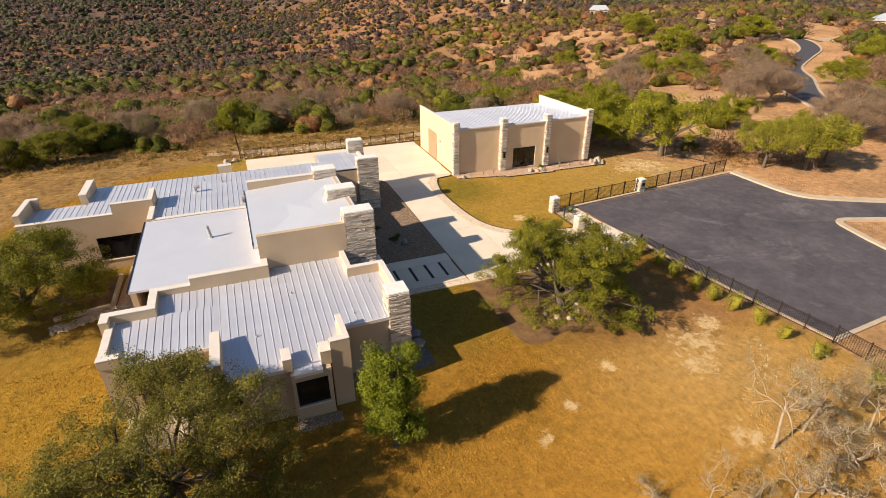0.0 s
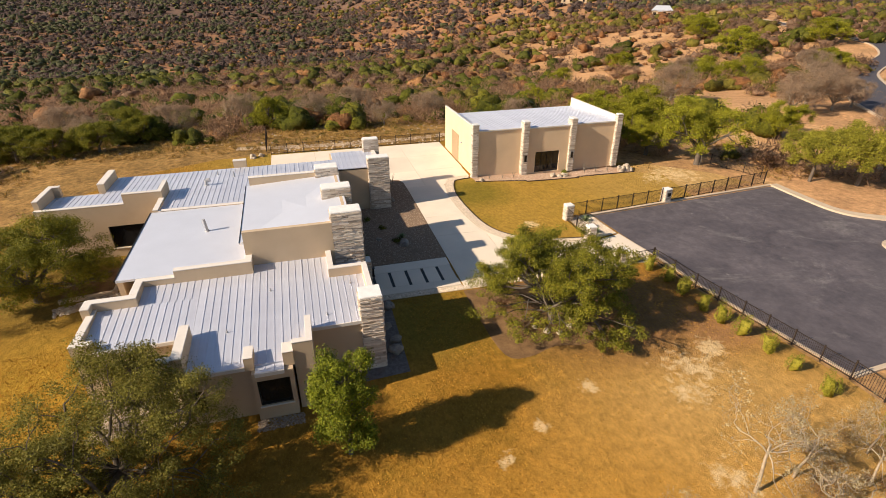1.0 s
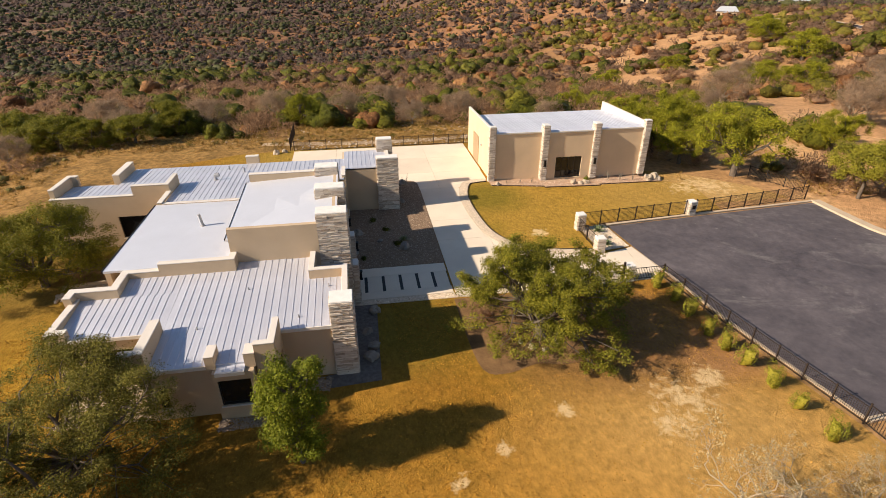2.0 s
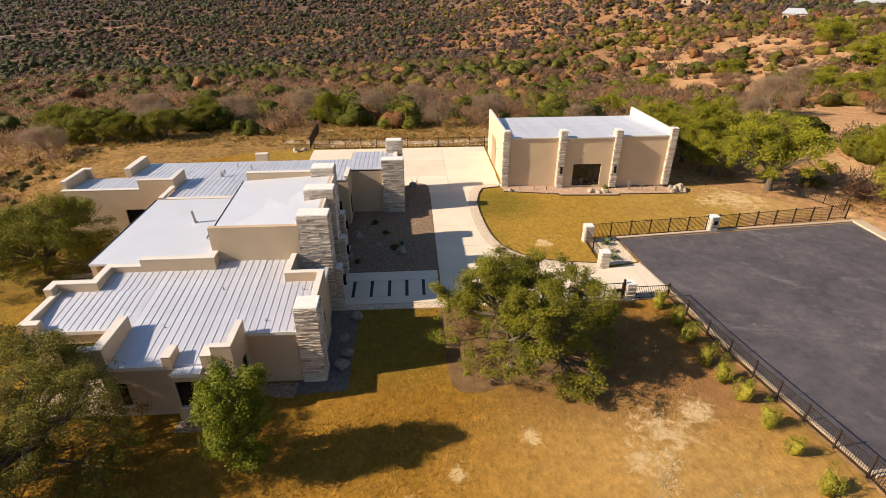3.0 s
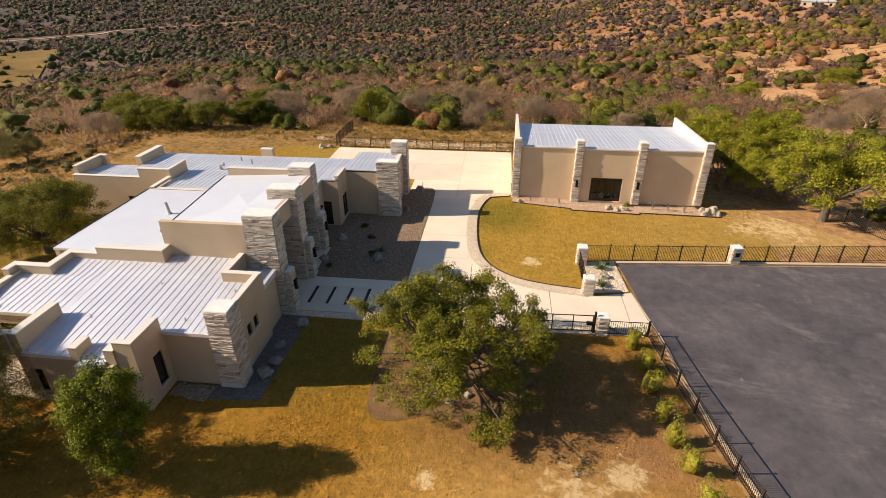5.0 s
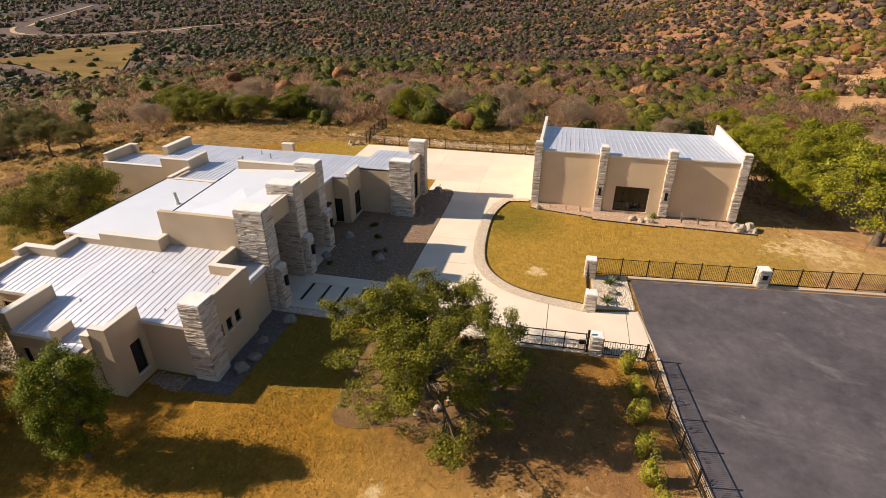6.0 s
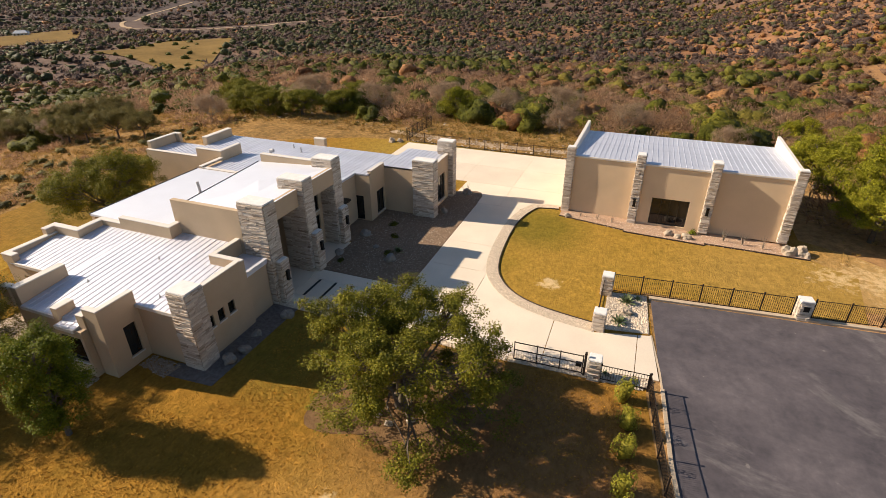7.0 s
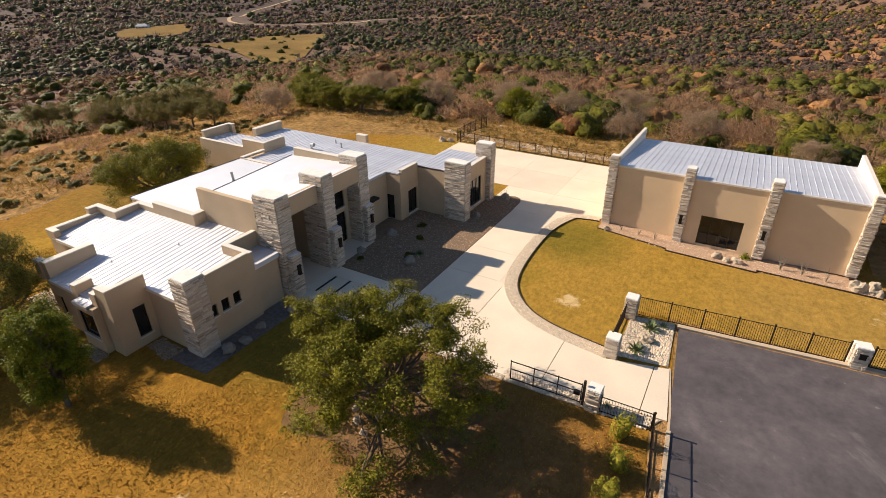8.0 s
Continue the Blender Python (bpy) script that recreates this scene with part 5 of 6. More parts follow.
def leaf_quads(rng, centres, radii, per, size, flat=0.7):
    """Small leaves in loose, flattened sprays round the given centres."""
    C = np.repeat(np.asarray(centres), per, 0)
    R = np.repeat(np.asarray(radii), per)
    n = len(C)
    u = rng.normal(0, 1, (n, 3))
    u /= np.linalg.norm(u, axis=1)[:, None]
    u *= rng.uniform(0.05, 1, (n, 1)) ** 0.5
    q = C + u * R[:, None] * (1, 1, flat)
    nrm = rng.normal(0, 0.45, (n, 3)) + u * 0.6 + (-0.15, 0, 0.5)
    nrm /= np.linalg.norm(nrm, axis=1)[:, None]
    ref = rng.normal(0, 1, (n, 3))
    a = np.cross(nrm, ref)
    a /= np.linalg.norm(a, axis=1)[:, None]
    b = np.cross(nrm, a)
    s = size * rng.uniform(0.55, 1.3, n)[:, None]
    V = np.stack([q - a * s * 0.62 - b * s * 0.3, q + a * s * 0.62 - b * s * 0.22, q + b * s * 0.6], 1).reshape(-1, 3)
    F = np.arange(3 * n).reshape(-1, 3)
    return V, F


def inside_crown(p, crown, soft):
    """Draws points that reach past the crown's outline (centre, radius, half height) back to it."""
    c, k = np.array(crown[:3]), np.array((crown[3], crown[3], crown[4]))
    d = (p - c) / k
    n = np.linalg.norm(d, axis=1)
    lump = 1 + 0.13 * np.sin(4 * np.arctan2(d[:, 1], d[:, 0]) + 1) + 0.12 * np.sin(7 * d[:, 0] + 5 * d[:, 2]) + 0.08 * np.sin(9 * d[:, 1] - 4 * d[:, 2])
    lim = soft * lump
    s = np.where(n > lim, (lim + 0.12 * np.tanh(n - lim)) / np.maximum(n, 1e-6), 1.0)
    low = smooth01((p[:, 2] - 0.9) / 0.8)[:, None]
    return p * (1 - low) + (c + d * s[:, None] * k) * low


def make_tree(name, label, at, seed, trunk_h, trunk_r, limbs, limb_len, levels, leaf_mat, bark, per, size, clump, lift=0.12, lean=(0, 0), spread=0.8, kids=(3, 4), shape=(1, 1, 1), group="", category="tree", flat=0.7, up=0.55, attach=(0.75, 1.0), crown=None, fill=0, wiggle=0.35, skirt=0):
    rng = np.random.default_rng(seed)
    x, y = at
    root = thing(name, label, category, (x, y, float(land(x, y)) - 0.05), group)
    wood, tips = Wood(), []
    top = np.array([lean[0], lean[1], trunk_h])
    wood.limb([(0, 0, -0.3), (0.05 * lean[0], 0.1 * lean[1], trunk_h * 0.3), top * 0.7 + rng.normal(0, 0.05, 3), top], trunk_r * 1.35, trunk_r * 0.8, 9)
    for i in range(limbs):
        t = 2 * math.pi * i / limbs + rng.uniform(-0.35, 0.35)
        d = np.array([math.cos(t), math.sin(t), rng.uniform(up - 0.25, up + 0.4)])
        grow(rng, wood, top * rng.uniform(*attach), d, limb_len * rng.uniform(0.8, 1.15), trunk_r * 0.55, levels, tips, wiggle=wiggle, lift=lift, spread=spread, kids=kids)
    low = []
    for i in range(skirt):
        t, reach = 2.4 * i + rng.uniform(-0.3, 0.3), crown[3] * rng.uniform(0.6, 0.97)
        end = np.array([crown[0] + reach * math.cos(t), crown[1] + reach * math.sin(t), rng.uniform(0.75, 2.3)])
        side = rng.normal(0, 0.25, 3)
        path = [top * rng.uniform(0.5, 1.0), top * 0.5 + end * 0.35 + side * 2 + (0, 0, rng.uniform(0.3, 1.3)), end * 0.75 + top * 0.15 + rng.normal(0, 0.4, 3) + (0, 0, 0.4), end]
        wood.limb(smooth_line([tuple(p) for p in path], 3), trunk_r * 0.2, 0.012, 5)
        low += [end + rng.normal(0, 0.3, 3) * (1, 1, 0.5) for _ in range(3)] + [path[2] + rng.normal(0, 0.45, 3) * (1, 1, 0.5) for _ in range(3)]
    V = np.concatenate(wood.V) * shape
    if crown:
        V = inside_crown(V, crown, 0.9)
    t = new("trunk", fast_mesh("trunk", V, wood.F, bark, True))
    t.parent = root
    if per:
        C = np.array([p for tip in tips for p in (tip[0], tip[1] * 0.5 + tip[0] * 0.5)]) * shape
        if crown:
            C = inside_crown(C, crown, 0.9)
            C = C[C[:, 2] > crown[5]]
            if fill:
                u = rng.normal(0, 1, (fill, 3))
                u /= np.linalg.norm(u, axis=1)[:, None]
                u = np.array(crown[:3]) + u * rng.uniform(0.45, 0.92, (fill, 1)) * (crown[3], crown[3], crown[4])
                C = np.concatenate([C, u[u[:, 2] > crown[5]]])
        if low:
            C = np.concatenate([C, low])
        R = clump * rng.uniform(0.6, 1.25, len(C))
        V, F = leaf_quads(rng, C, R, per, size, flat)
        c = new("crown", fast_mesh("crown", V, F, leaf_mat))
        c.parent = root
        c["label"] = "dense clumps of small leaves"
    return root


make_tree("live_oak_tree", "broad live oak with olive leaves on a mulch bed", (17.7, 22.9), 4, 1.5, 0.28, 10, 2.7, 4, M_OAK, M_BARK, 115, 0.075, 0.48, lift=0.12, lean=(-0.2, 0.2), spread=1.0, kids=(2, 3), up=0.5, attach=(0.5, 1.0), flat=0.6, crown=(0.2, 0.1, 3.1, 5.7, 3.7, 0.7), fill=64, skirt=28)
make_tree("live_oak_tree", "sprawling grey-green live oak beside the house corner", (-4.9, 16.3), 9, 1.6, 0.24, 11, 2.6, 4, M_OLIVE, M_BARK, 130, 0.06, 0.52, lift=0.16, spread=1.0, kids=(2, 3), attach=(0.4, 1.0), flat=0.6, crown=(0, -0.6, 3.3, 5.7, 3.3, 0.6), fill=190, skirt=34)
make_tree("small_oak_tree", "small bright green tree before the bay window", (4.35, 15.95), 15, 4.2, 0.1, 40, 1.0, 1, M_BRIGHT, M_BARK, 190, 0.065, 0.42, lift=0.28, up=0.35, spread=0.8, flat=0.9, attach=(0.12, 1.0), kids=(2, 3), shape=(1.0, 1.0, 1.08), crown=(-0.1, 0.1, 3.1, 1.65, 2.6, 0.6), fill=48)
make_tree("live_oak_tree", "dark live oak on the lawn behind the house", (-14.3, 34.0), 21, 1.5, 0.2, 12, 2.5, 3, M_OAK, M_BARK, 190, 0.075, 0.62, lift=0.12, spread=1.0, kids=(2, 3), shape=(1.1, 1.1, 1.0), attach=(0.5, 1.0), up=0.45, crown=(0.5, -0.1, 3.1, 5.1, 2.6, 1.0), fill=180, skirt=9)

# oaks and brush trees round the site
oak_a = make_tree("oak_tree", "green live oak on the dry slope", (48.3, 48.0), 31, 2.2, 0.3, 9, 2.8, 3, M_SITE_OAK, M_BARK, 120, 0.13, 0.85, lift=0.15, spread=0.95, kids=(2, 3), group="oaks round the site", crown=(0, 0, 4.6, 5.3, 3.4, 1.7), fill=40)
oak_b = make_tree("oak_tree", "yellowish green live oak beside the asphalt", (56.6, 40.2), 37, 2.0, 0.16, 7, 2.1, 3, M_YELLOW_OAK, M_BARK, 90, 0.115, 0.7, lift=0.18, spread=0.95, kids=(2, 3), group="oaks round the site", crown=(0, 0, 3.9, 3.5, 2.3, 1.9), fill=20)
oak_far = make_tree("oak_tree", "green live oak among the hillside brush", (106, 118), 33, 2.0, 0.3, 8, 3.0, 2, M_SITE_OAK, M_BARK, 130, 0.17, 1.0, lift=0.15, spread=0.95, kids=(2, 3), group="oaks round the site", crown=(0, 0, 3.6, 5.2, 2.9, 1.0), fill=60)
oak_dark = make_tree("oak_tree", "dark green live oak at the edge of the slope", (-37.5, 78.0), 34, 1.4, 0.22, 8, 2.5, 3, M_OAK, M_BARK, 110, 0.13, 0.8, lift=0.12, spread=0.95, kids=(2, 3), group="oaks round the site", crown=(0, 0, 2.7, 4.3, 2.2, 0.6), fill=50)
oak_west = make_tree("oak_tree", "olive live oak with thin trunks on the western slope", (-83, 68), 38, 1.9, 0.15, 7, 2.1, 3, M_OAK_GREY, M_BARK, 90, 0.115, 0.7, lift=0.18, spread=0.95, kids=(2, 3), group="oaks round the site", crown=(0, 0, 3.4, 3.7, 2.2, 1.3), fill=30)
grey = make_tree("leafless_tree", "leafless grey-brown tree with a soft round crown", (77.3, 43.8), 39, 1.6, 0.2, 8, 2.3, 4, M_GREYTREE, M_PALE_BARK, 30, 0.09, 0.8, lift=0.15, spread=0.95, kids=(2, 3), group="leafless trees", crown=(0, 0, 3.6, 4.6, 2.6, 1.0), fill=60)
bare = make_tree("bare_tree", "leafless grey tree with pale lichen on its branches", (20.6, 9.4), 43, 2.6, 0.062, 5, 1.65, 4, M_LICHEN_TUFT, M_LICHEN, 5, 0.055, 0.2, wiggle=1.0, lift=0.22, up=0.8, lean=(0.15, 0.25), spread=1.0, kids=(2, 3), group="bare trees")
thicket = make_tree("bare_tree", "low gnarled leafless tree crusted with pale lichen", (22.9, 7.4), 47, 0.7, 0.09, 6, 1.5, 4, M_LICHEN_TUFT, M_LICHEN, 5, 0.055, 0.2, wiggle=1.3, lift=0.06, spread=1.0, kids=(2, 3), up=0.35, group="bare trees")
place_rng = np.random.default_rng(77)


def plant(proto, x, y, s, label=""):
    wide, high = (s, s) if s < 1.25 else (s * 0.82, s * 0.6)
    o = copy_thing(proto, pose(x, y, float(land(x, y)) - 0.05, 0, 0, float(place_rng.uniform(0, 360))) @ Matrix.Diagonal((wide, wide, high, 1)))
    if label:
        o["label"] = label
    return o


for x, y, s in ((47.7, 59.4, 0.9), (43.5, 57.0, 0.75), (44.5, 52.5, 0.62), (51.0, 66.0, 0.6), (43.0, 64.0, 0.75), (66.2, 54.4, 0.66), (110, 109, 1.6), (149, 154, 2.2), (144, 114, 1.4), (118, 74, 1.3), (114, 168, 1.4), (165, 192, 1.9), (173, 204, 1.9), (183, 151, 2.0), (47.6, 93.7, 0.6), (83, 151, 0.8), (-0.2, 82, 0.7)):
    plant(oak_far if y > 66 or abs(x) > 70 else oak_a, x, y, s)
for x, y, s in ((60.3, 37.8, 1.15), (64.5, 38.6, 0.85), (162, 95, 1.3)):
    plant(oak_far if x > 100 else oak_b, x, y, s * (0.8 if x > 100 else 1.0))
for x, y, s in ((-91, 60, 1.2), (-76, 64, 0.9), (-62, 72, 1.0), (-52, 66, 0.8), (-100, 52, 1.1), (-63, 62.4, 0.8), (-49.4, 58, 0.75), (-43, 58.2, 0.85), (-37.3, 57.7, 0.7), (-76, 75, 0.9), (-54.9, 59, 0.8), (-66.2, 58.3, 0.9), (-70, 67, 0.9)):
    plant(oak_west, x, y, s)
for x, y, s in ((-29.8, 71.8, 0.85), (-25.0, 69.6, 0.7), (-20.2, 70.3, 0.72), (-16.6, 76, 0.7), (-21.5, 89, 0.8), (-33.5, 73.5, 0.7)):
    plant(oak_dark, x, y, s)
for x, y, s in ((75.7, 89.6, 1.2), (83.3, 66.3, 1.15), (93.2, 66.5, 0.8), (80.3, 50.6, 0.75), (84.0, 42.0, 1.2), (-33, 66, 0.7), (-68, 58, 0.8), (-58, 60, 0.7), (60, 72, 0.8), (36, 74, 0.6), (16, 76, 0.6), (104, 121, 1.2), (129, 106, 1.2), (-22, 72, 0.7), (-13, 80, 0.8), (6, 84, 0.8), (24, 83, 0.75), (-5, 90, 0.9), (14, 92, 0.9), (-30, 88, 0.9), (104, 79, 0.9), (111, 88, 1.0), (97, 73, 0.7), (81, 46.5, 1.2), (79, 65, 0.9), (88, 65.5, 0.9)):
    plant(grey, x, y, s)
for x, y, s in ((22.8, 9.6, 0.8), (15.4, 8.2, 0.55), (25.6, 8.4, 0.7), (18.0, 6.6, 0.7), (27.2, 9.8, 0.6)):
    plant(bare, x, y, s)
for x, y, s in ((20.4, 6.9, 0.85), (17.2, 7.6, 0.7), (25.2, 6.2, 0.95), (13.6, 9.4, 0.45), (23.6, 9.0, 0.7), (20.8, 4.6, 0.9), (27.4, 7.2, 0.85), (22.6, 5.2, 0.9), (15.2, 6.2, 0.6), (24.6, 10.6, 0.6)):
    plant(thicket, x, y, s)


# ---- brush ----
def ball(level):
    bm = bmesh.new()
    bmesh.ops.create_icosphere(bm, subdivisions=level, radius=1)
    v, f = np.array([tuple(p.co) for p in bm.verts]), np.array([[p.index for p in q.verts] for q in bm.faces])
    bm.free()
    return v, f


def brush(name, label, mat, P, S, M, leaf, seed, twigs=False, tall=0.8, blobs=5, kind="stuff", category="brush", core=0, full=0.85, thin=0.22):
    """Many shrubs joined: M leaf sprays each, gathered in a few lobes; core gives each a dense lumpy heart."""
    if not len(P):
        return None
    r = np.random.default_rng(seed)
    N = len(P)
    lob = r.normal(0, 1, (N, blobs, 3))
    lob /= np.linalg.norm(lob, axis=2)[:, :, None]
    lob *= r.uniform(0.25, 0.7, (N, blobs, 1))
    lob[:, :, 2] = np.abs(lob[:, :, 2]) * 0.9 + 0.18
    pick = r.integers(0, blobs, (N, M))
    c = np.take_along_axis(lob, pick[:, :, None], 1)
    u = r.normal(0, 1, (N, M, 3))
    if core:
        u[:, :, 2] = np.abs(u[:, :, 2]) - 0.35
    u /= np.linalg.norm(u, axis=2)[:, :, None]
    q = c + u * 0.42 * r.uniform(0.5, 1, (N, M, 1)) ** (0.2 if core else 0.5)
    q[:, :, 2] = np.maximum(q[:, :, 2], 0.03)
    q *= (1, 1, tall)
    if twigs:
        d = q - np.array([0, 0, -0.15]) + r.normal(0, 0.45, (N, M, 3))
        a = d / np.linalg.norm(d, axis=2)[:, :, None]
        b = np.cross(a, r.normal(0, 1, (N, M, 3)))
        b /= np.linalg.norm(b, axis=2)[:, :, None]
        la, lb = leaf * 1.9, leaf * thin
    else:
        n = u + 0.5 * q + r.normal(0, 0.5, (N, M, 3)) + (0, 0, 0.15)
        n /= np.linalg.norm(n, axis=2)[:, :, None]
        a = np.cross(n, r.normal(0, 1, (N, M, 3)))
        a /= np.linalg.norm(a, axis=2)[:, :, None]
        b = np.cross(n, a)
        la, lb = leaf, leaf * 0.85
    sz = r.uniform(0.6, 1.35, (N, M, 1))
    k = S[:, None, None]
    q = q * k + P[:, None, :]
    a, b = a * (la * 0.5) * sz * k, b * (lb * 0.5) * sz * k
    V = np.stack([q - a - b * 0.6, q + b, q + a - b * 0.5], 2).reshape(-1, 3)
    F = np.arange(len(V)).reshape(-1, 3)
    soft = np.zeros(len(F), dtype=bool)
    if core:
        bv, bf = ball(core)
        mid = np.array([0, 0, 0.3])
        w = lob - mid
        along = np.einsum("nbk,vk->nbv", w, bv)
        gap = 0.37 ** 2 - (w ** 2).sum(2)[:, :, None] + along ** 2
        reach = np.where(gap > 0, along + np.sqrt(np.maximum(gap, 0)), 0.25).max(1)
        reach = np.maximum(reach, 0.25) * r.uniform(0.82, 1.1, reach.shape) * full
        cv = mid + bv[None] * reach[:, :, None]
        cv[:, :, 2] = np.maximum(cv[:, :, 2], -0.05)
        cv = cv * (1, 1, tall) * k + P[:, None, :]
        cf = (bf[None] + (np.arange(N) * len(bv))[:, None, None]).reshape(-1, 3)
        F = np.concatenate([F, cf + len(V)])
        V = np.concatenate([V, cv.reshape(-1, 3)])
        soft = np.concatenate([soft, np.ones(len(cf), dtype=bool)])
    ob = new(name, fast_mesh(name, V, F, mat, soft))
    return tagged(ob, label, category, kind=kind)


def wave_noise(x, y, s, o):
    return np.sin(x / s + o + 1.3 * np.sin(y / s * 0.8 + o)) * np.cos(y / s * 1.1 - o + 0.9 * np.sin(x / s * 0.7))


TRACK = [(-1081, 1140), (-981, 926), (-830, 719), (-700, 620), (-660, 589), (-619, 613), (-568, 668), (-530, 710), (-528, 759), (-489, 839), (-420, 900)]
MEADOW = [(-470, 372), (-460, 415), (-506, 503), (-463, 561), (-405, 480), (-355, 412), (-286, 314), (-335, 330), (-373, 354), (-423, 372)]
FIELD = [(-730, 455), (-734, 502), (-711, 543), (-598, 455), (-649, 404)]


def within(poly, x, y):
    """True where the places x, y lie inside the polygon."""
    inside = np.zeros(np.shape(x), dtype=bool)
    for (xa, ya), (xb, yb) in zip(poly, poly[1:] + poly[:1]):
        inside ^= ((ya > y) != (yb > y)) & (x < (xb - xa) * (y - ya) / (yb - ya + 1e-9) + xa)
    return inside


def open_ground(x, y):
    """True where brush may stand."""
    ok = ~((x > -26) & (x < 41) & (y < 70)) & ~((x > -24) & (x < 53) & (y < 47))
    ok &= ~((y < 78 + 5 * np.sin(x / 9)) & (x < 20) & (x > -60) & (wave_noise(x, y, 5, 2) < 0.55))
    ok &= ~((x < -22) & (y < 62) & (x > -75) & (wave_noise(x, y, 6, 1) < 0.72))
    ok &= ~((x > 40) & (y < 33) & (x < 95))
    ok &= ~((x > 45) & (x < 62) & (y < 44))
    ok &= ~((x > 42) & (x < 104) & (y < 100) & (wave_noise(x, y, 7, 0.8) < 0.35))
    road = np.abs((y - 62.4) - (x - 94.9) * 0.72) < 9
    ok &= ~(road & (x > 88) & (x < 235))
    for ahead in (0, 25):
        ux, uy = x - 0.7 * ahead, y + 0.7 * ahead
        ok &= ~within(MEADOW, ux, uy) & ~within(FIELD, ux, uy)
    for (xa, ya), (xb, yb) in zip(TRACK[:-1], TRACK[1:]):
        t = np.clip(((x - xa) * (xb - xa) + (y - ya) * (yb - ya)) / ((xb - xa) ** 2 + (yb - ya) ** 2), 0, 1)
        ok &= np.hypot(x - xa - t * (xb - xa), y - ya - t * (yb - ya)) > 30
    glade = wave_noise(x + y * 0.4, y - x * 0.4, 38, 1.2) + 0.5 * wave_noise(x, y, 17, 3.1)
    ok &= ~((glade > 1.08) & (np.hypot(x, y) > 170))
    return ok


veg = np.random.default_rng(123)
# inner and outer radius, count, sprays and twigs each, spray and twig size, size range, fineness of the heart
BANDS = [(64, 120, 1250, 300, 420, 0.085, 0.1, (1.4, 2.7), 3), (120, 190, 2600, 130, 230, 0.1, 0.11, (1.5, 3.0), 2), (190, 430, 10500, 34, 84, 0.16, 0.13, (1.6, 3.6), 2), (430, 1100, 25000, 8, 14, 0.3, 0.26, (2.6, 5.0), 1), (1100, 2300, 19000, 6, 6, 0.4, 0.4, (4.5, 8), 1)]
KINDS = [("juniper_brush", "olive green juniper bushes over the valley slopes", M_JUNIPER, 0.27, False), ("bare_brush", "grey-brown leafless brush over the valley slopes", M_BRUSH, 0.52, True), ("rust_brush", "rust-brown brush scattered on the slopes", M_RUST, 0.09, False), ("oak_brush", "olive oak scrub scattered on the slopes", M_SCRUB, 0.12, False)]
for bi, (r0, r1, n, sprays, twigs, leaf, stick, size, core) in enumerate(BANDS):
    rr = np.sqrt(veg.uniform(r0 * r0, r1 * r1, n))
    az = np.radians(veg.uniform(-82, 72, n))
    x, y = 8 + rr * np.sin(az), rr * np.cos(az)
    clump = wave_noise(x, y, 23, 0.5) + 0.6 * wave_noise(x, y, 9, 2.0) + veg.normal(0, 0.5, n)
    east = smooth01((x - 40) / 120)
    keep = open_ground(x, y) & (clump > -0.9 + 0.3 * east - (0.5 if bi > 2 else 0.0))
    patch = wave_noise(x, y, 31, 4.0) + 0.6 * wave_noise(x, y, 70, 2.5)
    which = 0.5 + veg.uniform(-0.42, 0.42, n) + 0.3 * patch + 0.14 * wave_noise(x, y, 11, 1.0) + 0.2 * east - 0.16 * smooth01((-10 - x) / 80)
    S = np.minimum(veg.uniform(size[0], size[1], n) * (1 + 0.25 * np.abs(patch)) * np.exp(veg.normal(-0.1, 0.42, n)), size[1] * 1.35)
    lo = -9.0
    edge = 0.0
    for ki, (name, label, mat, share, twig) in enumerate(KINDS):
        edge += share
        hi = edge if ki < len(KINDS) - 1 else 9.0
        sel = keep & (which >= lo) & (which < hi)
        lo = hi
        P = np.column_stack([x[sel], y[sel], land(x[sel], y[sel]) - 0.15])
        # beyond 430 m green and bare brush take the haze-coloured copies
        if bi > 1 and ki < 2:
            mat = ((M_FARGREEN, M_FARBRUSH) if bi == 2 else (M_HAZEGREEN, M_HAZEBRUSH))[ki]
        if twig:
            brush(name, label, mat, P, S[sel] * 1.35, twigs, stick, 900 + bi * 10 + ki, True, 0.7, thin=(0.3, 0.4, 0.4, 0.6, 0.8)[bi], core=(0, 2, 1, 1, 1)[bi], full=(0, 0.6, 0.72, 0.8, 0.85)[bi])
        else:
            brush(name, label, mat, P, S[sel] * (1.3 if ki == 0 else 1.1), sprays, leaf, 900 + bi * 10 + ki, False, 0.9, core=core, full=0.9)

# low yellow-green bushes and dry grass on the slope behind the court
n = 520
x, y = veg.uniform(-48, 40, n), veg.uniform(66, 88, n)
ok = ~((x > 20) & (y < 70))
x, y = x[ok], y[ok]
brush("low_green_bushes", "low yellow-green bushes on the dry slope", M_SCRUB, np.column_stack([x, y, land(x, y) - 0.05]), veg.uniform(0.3, 0.95, len(x)), 110, 0.14, 31, tall=0.6)
n = 560
x, y = veg.uniform(-90, -24, n), veg.uniform(20, 66, n)
ok = (wave_noise(x, y, 7, 5.0) > -0.15) & (x < -25)
x, y = x[ok], y[ok]
brush("low_green_bushes", "low olive bushes on the western slope", M_OAK_GREY, np.column_stack([x, y, land(x, y) - 0.05]), veg.uniform(0.4, 1.2, len(x)), 70, 0.12, 35, core=2)
x, y = veg.uniform(-80, -27, 420), veg.uniform(22, 66, 420)
ok = wave_noise(x, y, 8, 2.0) > 0.1
x, y = x[ok], y[ok]
brush("bare_brush", "low grey leafless brush on the western slope", M_BRUSH, np.column_stack([x, y, land(x, y) - 0.05]), veg.uniform(0.7, 1.7, len(x)), 170, 0.12, 37, True, 0.6, thin=0.4)
n = 20000
